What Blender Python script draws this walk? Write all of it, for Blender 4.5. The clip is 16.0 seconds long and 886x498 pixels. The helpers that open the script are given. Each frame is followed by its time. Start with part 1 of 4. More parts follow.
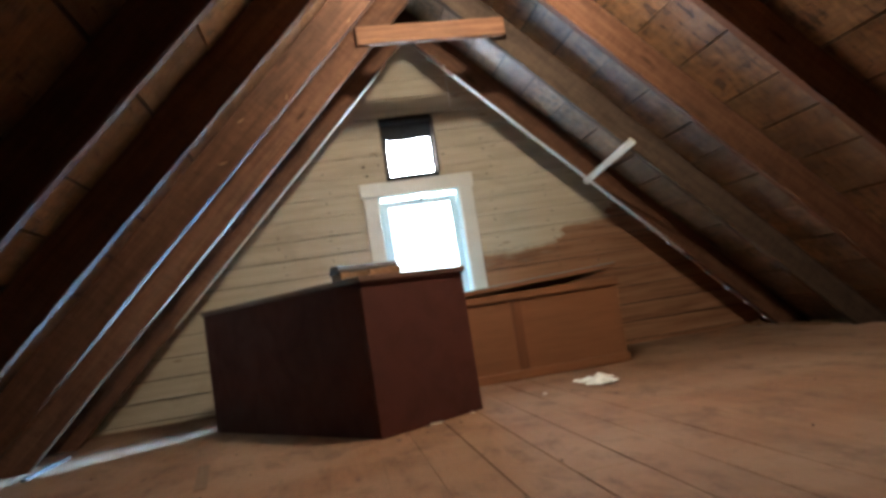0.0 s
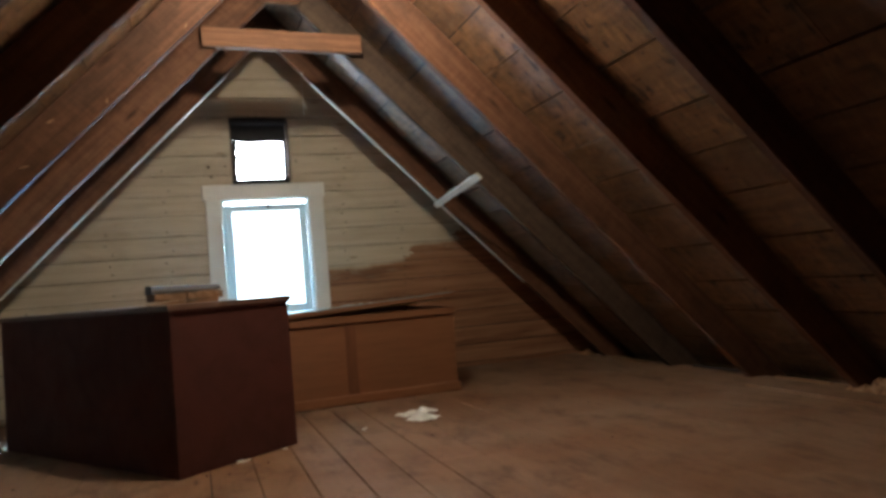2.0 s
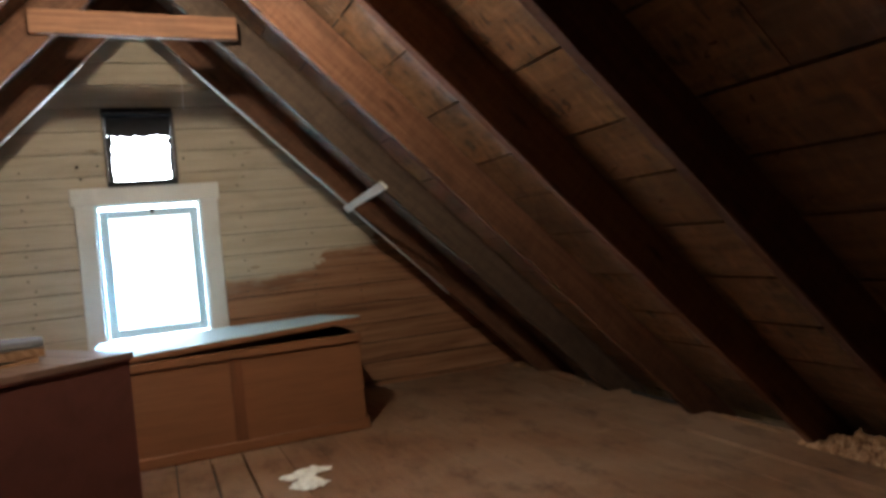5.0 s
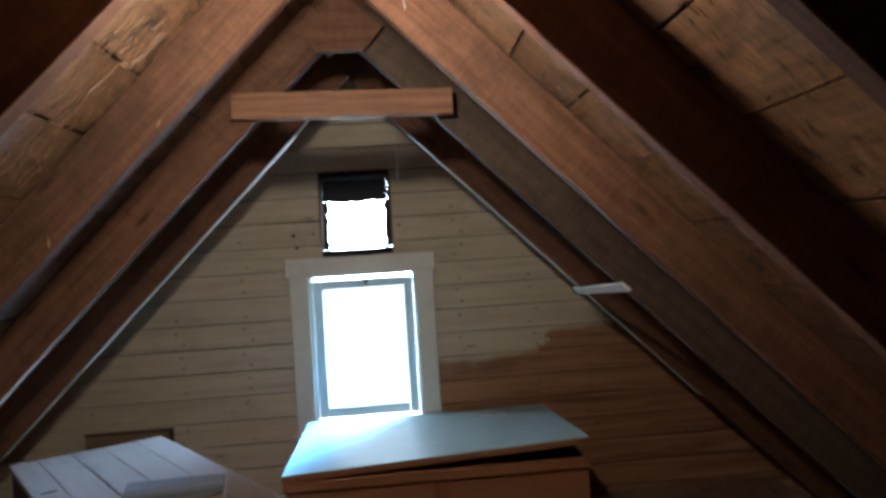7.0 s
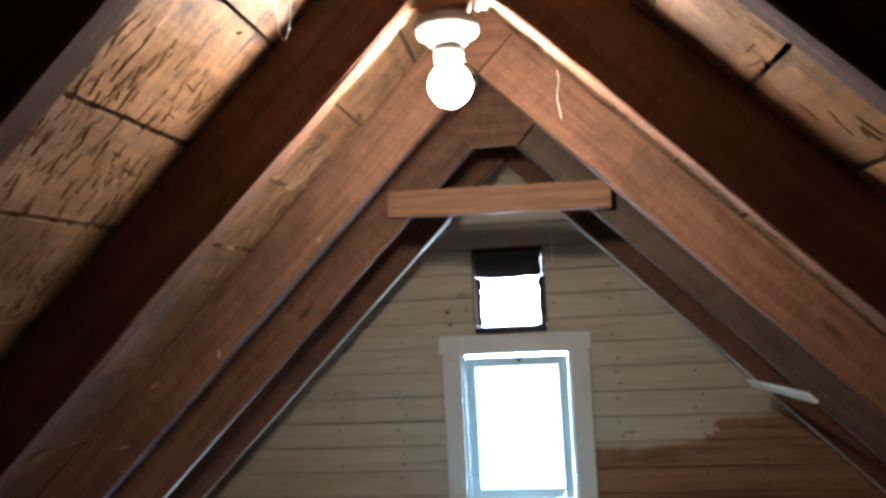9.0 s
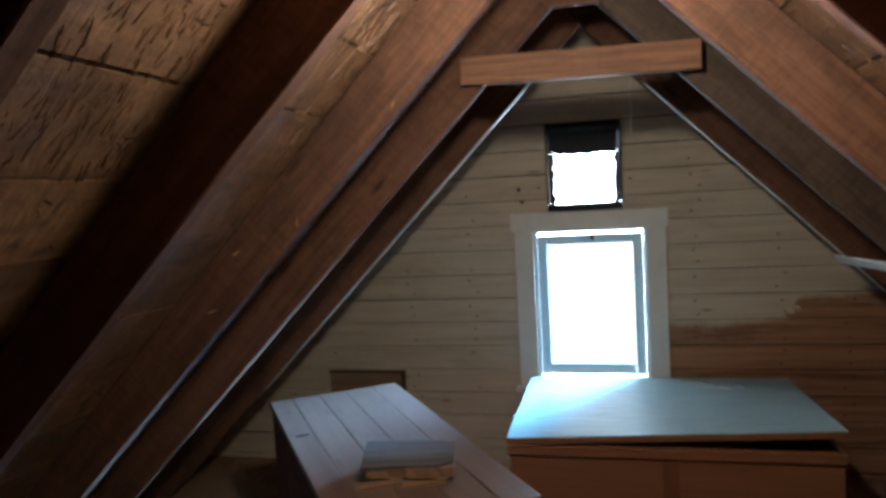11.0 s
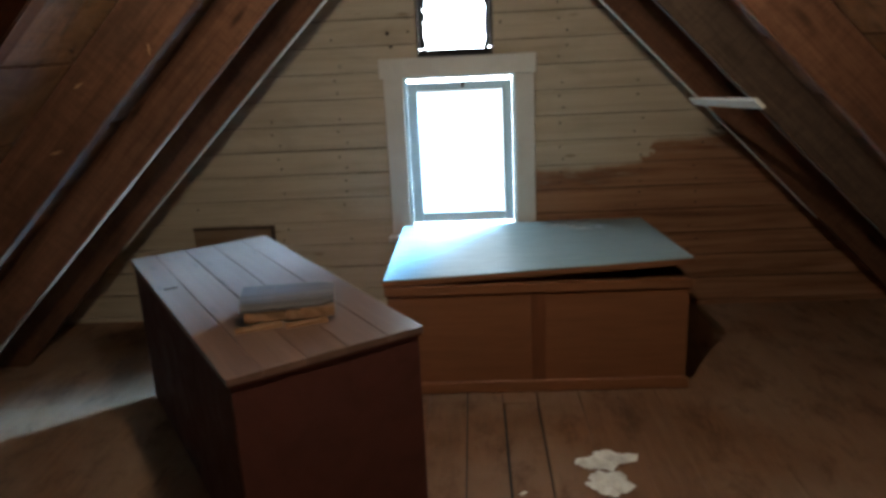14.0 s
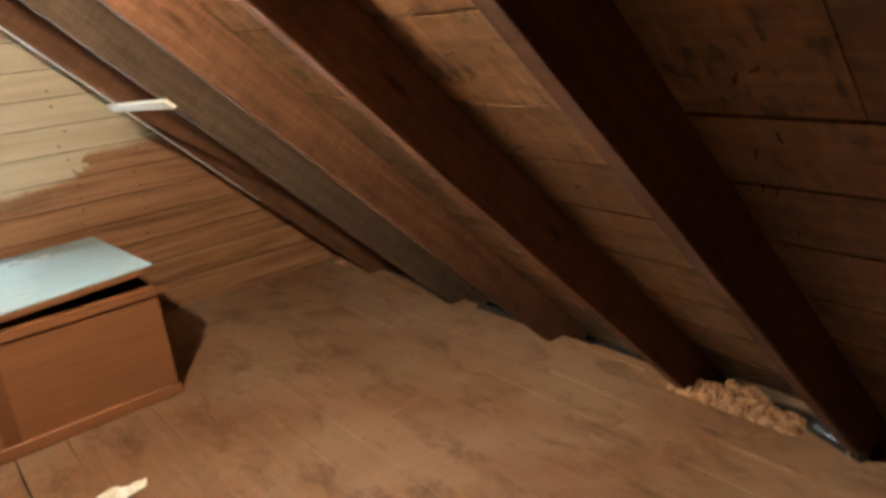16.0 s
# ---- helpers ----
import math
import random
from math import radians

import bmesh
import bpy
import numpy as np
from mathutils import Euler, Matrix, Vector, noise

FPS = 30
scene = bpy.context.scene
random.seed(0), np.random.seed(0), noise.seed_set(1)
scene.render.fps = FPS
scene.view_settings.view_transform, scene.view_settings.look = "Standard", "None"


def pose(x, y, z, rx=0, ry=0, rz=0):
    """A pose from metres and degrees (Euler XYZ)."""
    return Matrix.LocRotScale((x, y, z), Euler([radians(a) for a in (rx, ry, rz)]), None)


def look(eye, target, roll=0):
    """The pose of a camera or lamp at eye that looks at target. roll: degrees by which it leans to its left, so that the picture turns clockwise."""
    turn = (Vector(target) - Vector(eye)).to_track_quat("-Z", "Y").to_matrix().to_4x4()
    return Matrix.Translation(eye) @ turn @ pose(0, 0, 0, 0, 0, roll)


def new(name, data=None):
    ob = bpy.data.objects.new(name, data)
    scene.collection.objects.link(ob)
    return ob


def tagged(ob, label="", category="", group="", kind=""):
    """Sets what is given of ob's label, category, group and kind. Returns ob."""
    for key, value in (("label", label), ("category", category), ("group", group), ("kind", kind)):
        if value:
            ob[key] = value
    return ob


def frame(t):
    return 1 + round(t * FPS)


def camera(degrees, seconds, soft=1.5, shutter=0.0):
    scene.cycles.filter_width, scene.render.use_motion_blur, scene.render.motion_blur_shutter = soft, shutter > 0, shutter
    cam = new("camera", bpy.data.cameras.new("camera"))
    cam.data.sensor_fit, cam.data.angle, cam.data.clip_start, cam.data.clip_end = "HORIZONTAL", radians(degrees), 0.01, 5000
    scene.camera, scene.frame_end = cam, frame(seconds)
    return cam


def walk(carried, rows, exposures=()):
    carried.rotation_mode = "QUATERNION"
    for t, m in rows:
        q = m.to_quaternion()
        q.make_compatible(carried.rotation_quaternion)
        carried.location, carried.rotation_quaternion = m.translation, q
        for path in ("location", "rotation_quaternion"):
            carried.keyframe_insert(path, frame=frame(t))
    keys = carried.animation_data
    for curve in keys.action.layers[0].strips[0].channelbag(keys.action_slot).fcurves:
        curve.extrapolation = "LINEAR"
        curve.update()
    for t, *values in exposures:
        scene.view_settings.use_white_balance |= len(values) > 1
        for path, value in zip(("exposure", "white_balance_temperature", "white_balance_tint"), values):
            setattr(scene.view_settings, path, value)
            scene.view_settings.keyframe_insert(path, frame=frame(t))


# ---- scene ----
cam = camera(64.0, 16.0, soft=3.5)
PATH = [
    (0, (-0.735, -5.166, 0.484), (-0.408, -3.2, 0.65), -8.9),
    (0.5, (-0.714, -5.198, 0.534), (-0.295, -3.246, 0.655), -8.2),
    (1, (-0.639, -5.217, 0.605), (-0.308, -3.253, 0.786), -7.0),
    (1.5, (-0.562, -5.22, 0.654), (-0.061, -3.286, 0.752), -5.3),
    (2, (-0.51, -5.17, 0.681), (0.155, -3.286, 0.768), -4.7),
    (2.5, (-0.468, -5.106, 0.74), (0.239, -3.239, 0.86), -4.3),
    (3, (-0.436, -5.068, 0.768), (0.313, -3.215, 0.688), -1.1),
    (3.5, (-0.416, -5.034, 0.783), (0.282, -3.162, 0.703), 0.4),
    (4, (-0.325, -4.993, 0.858), (0.519, -3.182, 0.784), -2.3),
    (4.2, (-0.24, -4.968, 0.882), (0.579, -3.144, 0.834), -3.9),
    (6.3, (0.165, -4.273, 1.264), (0.748, -2.36, 1.274), -3.3),
    (6.5, (0.189, -4.227, 1.325), (0.596, -2.269, 1.355), -3.3),
    (7, (0.178, -4.096, 1.431), (0.325, -2.101, 1.452), -3.6),
    (7.5, (0.188, -4.044, 1.54), (0.124, -2.046, 1.48), -5.8),
    (8, (0.23, -4.018, 1.62), (-0.074, -2.042, 1.558), -6.7),
    (8.2, (0.218, -4.044, 1.624), (-0.114, -2.072, 1.62), -4.8),
    (10.3, (0.113, -3.963, 1.756), (-0.146, -1.989, 1.947), -2.3),
    (10.5, (0.087, -3.954, 1.684), (-0.219, -1.978, 1.76), -2.6),
    (11, (0.138, -3.983, 1.606), (-0.331, -2.045, 1.449), -3.2),
    (11.5, (0.108, -3.997, 1.555), (-0.551, -2.133, 1.25), -3.6),
    (12, (0.098, -4.03, 1.519), (-0.804, -2.311, 1.036), -4.8),
    (12.5, (0.152, -4.055, 1.514), (-0.859, -2.467, 0.841), -6.3),
    (13, (0.194, -4.04, 1.516), (-0.641, -2.351, 0.845), -4.3),
    (13.5, (0.15, -3.98, 1.505), (-0.352, -2.138, 0.91), -1.7),
    (14, (0.08, -3.96, 1.501), (-0.02, -2.037, 0.961), -2.8),
    (14.5, (0.124, -4.012, 1.488), (0.419, -2.097, 0.991), -3.4),
    (15, (0.198, -4.082, 1.472), (0.769, -2.249, 0.914), -4.1),
    (15.5, (0.219, -4.08, 1.451), (1.101, -2.388, 0.851), -4.8),
    (16, (0.194, -4.008, 1.495), (1.367, -2.519, 0.858), -5.7),
]
EXPOSURES = [
    (0, -0.9, 5850, 10), (1.5, -1.35, 5900, 10), (3.0, -1.85, 5750, 10), (3.5, -1.8, 5750, 10), (4.2, -1.75, 5850, 10), (6.3, -0.9, 5750, 10),
    (6.6, -1.15, 5650, 10), (7, -2.2, 5450, 10), (8.2, -2.1, 5450, 10), (10.3, -1.45, 5350, 10), (11, -2.3, 5450, 10), (11.5, -2.85, 5450, 10),
    (12, -2.25, 5450, 10), (12.3, -1.4, 5730, 10), (12.6, -0.85, 5780, 10), (13, -0.75, 5880, 10), (13.6, -1.75, 5880, 10), (14.5, -2.5, 5940, 10),
    (15.1, -2.65, 6190, 10), (15.6, -1.15, 6440, 10), (16, -0.02, 6640, 10),
]
walk(cam, [(t, look(e, g, r)) for t, e, g, r in PATH], EXPOSURES)

# ---- light ----
RX = 0.03          # ridge line
LOW = 2.345        # underside of the rafters at the ridge line
SHEATH = 2.575     # underside of the roof boards at the ridge line
BACK = -7.4        # rear gable

world = bpy.data.worlds.new("sky")
scene.world = world
world.use_nodes = True
wn = world.node_tree.nodes
sky = wn.new("ShaderNodeTexSky")
sky.sky_type = "NISHITA"
sky.sun_disc = False
sky.sun_elevation, sky.sun_rotation = radians(50), radians(200)
wn["Background"].inputs["Strength"].default_value = 0.12
world.node_tree.links.new(sky.outputs["Color"], wn["Background"].inputs["Color"])


def lamp(name, kind, m, energy, color):
    data = bpy.data.lights.new(name, kind)
    data.energy, data.color = energy, color
    ob = new(name, data)
    ob.matrix_world = m
    return ob


sun = lamp("sun", "SUN", look((-6, -14, 18), (0, 0, 0)), 3.0, (1, 0.95, 0.88))
sun.data.angle = radians(0.5)
daylight = lamp("window_daylight", "AREA", look((0.0, 0.135, 0.93), (-2.0, -2.09, 0.02)), 480, (0.27, 0.61, 1.0))
daylight.data.shape, daylight.data.size, daylight.data.size_y = "RECTANGLE", 0.60, 0.86
ventlight = lamp("vent_daylight", "AREA", look((0.0, 0.19, 1.66), (0.0, -3, 1.66)), 17, (0.85, 0.95, 1.0))
ventlight.data.shape, ventlight.data.size, ventlight.data.size_y = "RECTANGLE", 0.36, 0.33
daylight.data.spread = radians(48)
dim = lamp("window_skylight", "AREA", look((0.0, 0.022, 0.93), (0.0, -3, 0.55)), 6, (0.50, 0.78, 1.0))
dim.data.spread = radians(180)
dim.data.shape, dim.data.size, dim.data.size_y = "RECTANGLE", 0.60, 0.86
BULB_GLOW = 3300


# ---- materials ----
def material(name):
    mat = bpy.data.materials.new(name)
    mat.use_nodes = True
    nt = mat.node_tree
    return mat, nt, nt.nodes["Principled BSDF"]


def node(nt, kind, **values):
    n = nt.nodes.new(kind)
    for key, value in values.items():
        n.inputs[key].default_value = value
    return n


def ramp(nt, source, stops):
    r = nt.nodes.new("ShaderNodeValToRGB")
    el = r.color_ramp.elements
    while len(el) < len(stops):
        el.new(0.5)
    for e, (at, c) in zip(el, stops):
        e.position = at
        e.color = (*c, 1) if len(c) == 3 else c
    nt.links.new(source, r.inputs["Fac"])
    return r.outputs["Color"]


def mix(nt, fac, a, b, blend="MIX"):
    m = nt.nodes.new("ShaderNodeMix")
    m.data_type, m.blend_type = "RGBA", blend
    for key, value in (("Factor", fac), ("A", a), ("B", b)):
        sock = [s for s in m.inputs if s.name == key and (key == "Factor" and s.type == "VALUE" or key != "Factor" and s.type == "RGBA")][0]
        if isinstance(value, (int, float)):
            sock.default_value = value
        elif isinstance(value, tuple):
            sock.default_value = (*value, 1)
        else:
            nt.links.new(value, sock)
    return [s for s in m.outputs if s.type == "RGBA"][0]


def maths(nt, op, a, b=0.0, clamp=False):
    m = nt.nodes.new("ShaderNodeMath")
    m.operation, m.use_clamp = op, clamp
    for i, value in enumerate((a, b)):
        if isinstance(value, (int, float)):
            m.inputs[i].default_value = value
        else:
            nt.links.new(value, m.inputs[i])
    return m.outputs[0]


def coords(nt, islands=False, wander=True):
    """Object coordinates, moved by a random amount for each piece."""
    tc = nt.nodes.new("ShaderNodeTexCoord")
    if not wander:
        return tc.outputs["Object"], None
    if islands:
        rnd = nt.nodes.new("ShaderNodeNewGeometry").outputs["Random Per Island"]
    else:
        rnd = nt.nodes.new("ShaderNodeObjectInfo").outputs["Random"]
    add = nt.nodes.new("ShaderNodeVectorMath")
    add.operation = "ADD"
    comb = nt.nodes.new("ShaderNodeCombineXYZ")
    nt.links.new(maths(nt, "MULTIPLY", rnd, 37.0), comb.inputs[0])
    nt.links.new(maths(nt, "MULTIPLY", rnd, 19.0), comb.inputs[1])
    nt.links.new(maths(nt, "MULTIPLY", rnd, 53.0), comb.inputs[2])
    nt.links.new(tc.outputs["Object"], add.inputs[0])
    nt.links.new(comb.outputs[0], add.inputs[1])
    return add.outputs[0], rnd


def scaled(nt, vec, s):
    mp = nt.nodes.new("ShaderNodeMapping")
    mp.inputs["Scale"].default_value = s
    nt.links.new(vec, mp.inputs["Vector"])
    return mp.outputs[0]


def noise_of(nt, vec, scale, detail=5.0, rough=0.6, twist=0.0):
    n = node(nt, "ShaderNodeTexNoise", Scale=scale, Detail=detail, Roughness=rough, Distortion=twist)
    nt.links.new(vec, n.inputs["Vector"])
    return n.outputs["Fac"]


def bump(nt, bsdf, height, strength, distance=0.003):
    b = node(nt, "ShaderNodeBump", Strength=strength, Distance=distance)
    nt.links.new(height, b.inputs["Height"])
    nt.links.new(b.outputs["Normal"], bsdf.inputs["Normal"])


def fluff(name):
    """Loose tan fibre, the shade in its hollows put into the colour."""
    mat, nt, bsdf = material(name)
    vec, rnd = coords(nt, wander=False)
    n = noise_of(nt, vec, 38, 5, 0.7, 0.4)
    nt.links.new(ramp(nt, n, [(0.36, (0.13, 0.068, 0.037)), (0.5, (0.37, 0.20, 0.105)), (0.66, (0.54, 0.345, 0.205))]), bsdf.inputs["Base Color"])
    bsdf.inputs["Roughness"].default_value = 1.0
    bsdf.inputs["Specular IOR Level"].default_value = 0.05
    bump(nt, bsdf, n, 1.0, 0.012)
    return mat


def wood(name, dark, mid, light, rough=0.75, islands=False, stain=0.5, stain_color=(0.03, 0.02, 0.015), knots=True, relief=0.5, vary=0.35, kerf=0.0, dust=None, contrast=1.0, gloss=0.3, patchy=0.0):
    """Sawn board with its grain along the local x axis."""
    mat, nt, bsdf = material(name)
    vec, rnd = coords(nt, islands)
    grain = noise_of(nt, scaled(nt, vec, (1.3, 26, 26)), 1.0, 7, 0.62, 0.6)
    fine = noise_of(nt, scaled(nt, vec, (6, 160, 160)), 1.0, 3, 0.7)
    w = 0.24 * contrast
    color = ramp(nt, grain, [(0.5 - w, dark), (0.5, mid), (0.5 + w, light)])
    color = mix(nt, 0.3, color, ramp(nt, fine, [(0.3, dark), (0.7, light)]))
    blot = noise_of(nt, scaled(nt, vec, (1.6, 4.5, 4.5)), 1.0, 6, 0.65, 0.4)
    color = mix(nt, maths(nt, "MULTIPLY", ramp(nt, blot, [(0.5, (0, 0, 0)), (0.72, (1, 1, 1))]), stain), color, stain_color)
    if knots:
        vor = node(nt, "ShaderNodeTexVoronoi", Scale=1.0)
        nt.links.new(scaled(nt, vec, (2.2, 9, 9)), vor.inputs["Vector"])
        color = mix(nt, ramp(nt, vor.outputs["Distance"], [(0.05, (0.8, 0.8, 0.8)), (0.14, (0, 0, 0))]), color, tuple(c * 0.55 for c in dark))
    height = mix(nt, 0.5, grain, fine)
    if kerf:
        saw = noise_of(nt, scaled(nt, vec, (55, 9, 9)), 1.0, 5, 0.75, 0.7)
        mottle = noise_of(nt, scaled(nt, vec, (9, 13, 13)), 1.0, 6, 0.75, 0.8)
        rough_marks = maths(nt, "MULTIPLY", ramp(nt, mix(nt, 0.5, saw, mottle), [(0.45, (0, 0, 0)), (0.58, (1, 1, 1))]), kerf)
        if islands:
            fibre = noise_of(nt, scaled(nt, vec, (30, 7, 7)), 1.0, 1.5, 0.5, 0.9)
            gouge = noise_of(nt, scaled(nt, vec, (13, 16, 16)), 1.0, 2.0, 0.5, 0.8)
            torn = mix(nt, 0.45, fibre, gouge)
            color = mix(nt, maths(nt, "MULTIPLY", ramp(nt, torn, [(0.54, (0, 0, 0)), (0.66, (1, 1, 1))]), 0.5), color, tuple(min(1.0, c * 1.35) for c in light))
            rough_marks = maths(nt, "MULTIPLY", ramp(nt, torn, [(0.36, (1, 1, 1)), (0.46, (0, 0, 0))]), kerf)
            height = mix(nt, 0.7, height, torn)
            rough_marks = maths(nt, "MULTIPLY", rough_marks, ramp(nt, rnd, [(0.25, (0.35, 0.35, 0.35)), (0.6, (1, 1, 1))]))
        color = mix(nt, rough_marks, color, tuple(c * 0.4 for c in dark))
        height = mix(nt, 0.5, height, saw)
    if dust:
        geo = nt.nodes.new("ShaderNodeNewGeometry").outputs["Position"]
        haze = noise_of(nt, geo, 1.1, 5, 0.6, 0.5)
        color = mix(nt, maths(nt, "MULTIPLY", ramp(nt, haze, [(0.38, (0, 0, 0)), (0.68, (1, 1, 1))]), 0.75), color, dust)
        scuff = noise_of(nt, scaled(nt, geo, (3.6, 1.8, 1)), 1.6, 8, 0.74, 0.3)
        color = mix(nt, maths(nt, "MULTIPLY", ramp(nt, scuff, [(0.50, (0, 0, 0)), (0.67, (1, 1, 1))]), 0.7), color, tuple(c * 0.62 for c in dark))
    tone = maths(nt, "ADD", maths(nt, "MULTIPLY", rnd, vary), 1 - vary / 2)
    hsv = nt.nodes.new("ShaderNodeHueSaturation")
    nt.links.new(tone, hsv.inputs["Value"])
    nt.links.new(color, hsv.inputs["Color"])
    nt.links.new(hsv.outputs["Color"], bsdf.inputs["Base Color"])
    bsdf.inputs["Roughness"].default_value = rough
    if patchy:
        worn = noise_of(nt, scaled(nt, vec, (5, 9, 9)), 1.0, 6, 0.7, 0.5)
        nt.links.new(ramp(nt, worn, [(0.36, (rough - patchy,) * 3), (0.64, (rough + patchy,) * 3)]), bsdf.inputs["Roughness"])
        height = mix(nt, 0.3, height, worn)
    bsdf.inputs["Specular IOR Level"].default_value = gloss
    bump(nt, bsdf, height, relief, 0.003 if not patchy else 0.014)
    return mat


def paint(name, color, worn, rough=0.5, amount=0.4, relief=0.25, scale=6.0, gloss=0.5):
    mat, nt, bsdf = material(name)
    vec, rnd = coords(nt)
    big = noise_of(nt, vec, scale, 6, 0.65, 0.5)
    small = noise_of(nt, scaled(nt, vec, (20, 90, 90)), 1.0, 4, 0.6)
    c = mix(nt, maths(nt, "MULTIPLY", ramp(nt, big, [(0.45, (0, 0, 0)), (0.75, (1, 1, 1))]), amount), color, worn)
    c = mix(nt, 0.12, c, ramp(nt, small, [(0.3, worn), (0.7, color)]))
    nt.links.new(c, bsdf.inputs["Base Color"])
    nt.links.new(ramp(nt, big, [(0.3, (rough * 0.8,) * 3), (0.8, (min(1, rough * 1.3),) * 3)]), bsdf.inputs["Roughness"])
    bsdf.inputs["Specular IOR Level"].default_value = gloss
    bump(nt, bsdf, small, relief, 0.001)
    return mat


def plain(name, color, rough=0.6, metal=0.0, glow=0.0):
    mat, nt, bsdf = material(name)
    vec, rnd = coords(nt)
    n = noise_of(nt, vec, 30, 4)
    c = ramp(nt, n, [(0.3, tuple(x * 0.75 for x in color)), (0.7, tuple(min(1, x * 1.15) for x in color))])
    nt.links.new(c, bsdf.inputs["Base Color"])
    bsdf.inputs["Roughness"].default_value, bsdf.inputs["Metallic"].default_value = rough, metal
    if glow:
        bsdf.inputs["Emission Color"].default_value = (*color, 1)
        bsdf.inputs["Emission Strength"].default_value = glow
    return mat


def wrinkled(name):
    """Dull grey lid under a wrinkled shiny film, its grey tinted cyan for daylight."""
    mat, nt, bsdf = material(name)
    vec, rnd = coords(nt, wander=False)
    big = noise_of(nt, vec, 3.2, 5, 0.6, 0.6)
    folds = noise_of(nt, scaled(nt, vec, (2.2, 7, 1)), 1.6, 3, 0.5, 1.4)
    nt.links.new(ramp(nt, big, [(0.3, (0.215, 0.30, 0.30)), (0.7, (0.32, 0.41, 0.40))]), bsdf.inputs["Base Color"])
    nt.links.new(ramp(nt, big, [(0.3, (0.36,) * 3), (0.75, (0.5,) * 3)]), bsdf.inputs["Roughness"])
    bump(nt, bsdf, folds, 0.3, 0.02)
    return mat


M_RAFTER = wood("rafter_wood", (0.0525, 0.0225, 0.0119), (0.1236, 0.053, 0.0268), (0.1855, 0.0894, 0.0486), 0.7, stain=0.6, vary=0.5, kerf=0.3, contrast=1.25, gloss=0.14)
M_TIE = wood("reddish_tie_wood", (0.117, 0.0495, 0.0252), (0.243, 0.1098, 0.054), (0.333, 0.162, 0.0855), 0.65, stain=0.3, kerf=0.1, gloss=0.2)
M_OLD = wood("old_weathered_rafter_wood", (0.0442, 0.0263, 0.017), (0.0867, 0.0544, 0.0357), (0.1275, 0.085, 0.0578), 0.75, stain=0.6, kerf=0.3, contrast=1.3, gloss=0.14)
M_SHEATH = wood("roof_board_wood", (0.0564, 0.026, 0.0118), (0.1612, 0.0784, 0.0353), (0.2499, 0.1364, 0.0648), 0.45, islands=True, stain=0.55, vary=0.5, relief=0.9, kerf=1.0, gloss=0.65, patchy=0.13)
M_FLOOR = wood("floor_wood", (0.147, 0.0666, 0.0299), (0.2185, 0.1045, 0.048), (0.2715, 0.1389, 0.069), 0.8, stain=0.3, stain_color=(0.085, 0.047, 0.025), vary=0.10, dust=(0.31, 0.20, 0.125), contrast=1.7, relief=0.2)
M_RED = paint("dark_red_paint", (0.086, 0.028, 0.020), (0.052, 0.018, 0.013), 0.6, 0.6, gloss=0.2)
M_LID = wood("box_lid_wood", (0.084, 0.0449, 0.0294), (0.1372, 0.0739, 0.0499), (0.203, 0.1175, 0.0832), 0.29, stain=0.3, vary=0.2, gloss=1.0)
M_PLY = wood("chest_plywood", (0.1483, 0.0564, 0.0229), (0.236, 0.0948, 0.0394), (0.2832, 0.123, 0.0531), 0.5, stain=0.3, stain_color=(0.16, 0.07, 0.03), knots=False, vary=0.12, contrast=1.9, relief=0.15)
M_STILE = wood("chest_stile_wood", (0.1073, 0.0349, 0.0135), (0.165, 0.0593, 0.0234), (0.2228, 0.0837, 0.0339), 0.55, stain=0.3, knots=False, vary=0.1)
M_STAIN = wood("dull_brown_stain", (0.12, 0.07, 0.04), (0.20, 0.12, 0.068), (0.27, 0.17, 0.10), 0.85, stain=0.3, knots=False)
M_HATCH = wood("hatch_wood", (0.13, 0.075, 0.04), (0.24, 0.15, 0.085), (0.33, 0.22, 0.13), 0.8, stain=0.4)
M_WHITE = paint("white_gloss_paint", (0.72, 0.67, 0.58), (0.48, 0.42, 0.33), 0.42, 0.35)
# pale sash colour, lightened to carry the cyan bloom of the bright window
M_SASH = paint("bloom_lightened_paint", (0.68, 0.84, 0.88), (0.50, 0.62, 0.65), 0.4, 0.3)
M_TOP = wrinkled("wrinkled_clear_film")
M_FILM = plain("milky_film", (0.62, 0.68, 0.68), 0.12)
M_GREY = wood("weathered_grey_wood", (0.045, 0.040, 0.038), (0.090, 0.080, 0.076), (0.155, 0.14, 0.132), 0.85, stain=0.4, knots=False)
M_CEDAR = wood("pale_cedar", (0.14, 0.068, 0.032), (0.25, 0.132, 0.063), (0.34, 0.20, 0.105), 0.75, stain=0.3, knots=False)
# one near-black colour for backings, vent panels, eaves and small dark parts
M_DARK = plain("near_black_board", (0.02, 0.017, 0.015), 0.9)
M_IRON = plain("rusty_iron", (0.06, 0.04, 0.03), 0.6, 0.6)
M_PAPER = plain("white_paper", (0.94, 0.90, 0.80), 0.9)
M_PORCELAIN = plain("white_porcelain", (0.75, 0.73, 0.68), 0.25)
M_CORD = plain("white_cord", (0.7, 0.66, 0.58), 0.6)
M_INSUL = fluff("loose_insulation")
M_BLACK = plain("black_plastic", (0.012, 0.012, 0.014), 0.3)
M_STEEL = plain("bright_steel", (0.5, 0.5, 0.5), 0.3, 1.0)
M_ROOF = plain("roof_felt", (0.05, 0.05, 0.05), 0.95)
M_PLASTER = plain("stair_plaster", (0.35, 0.31, 0.26), 0.9)
M_GRASS = plain("grass", (0.06, 0.09, 0.03), 1.0)


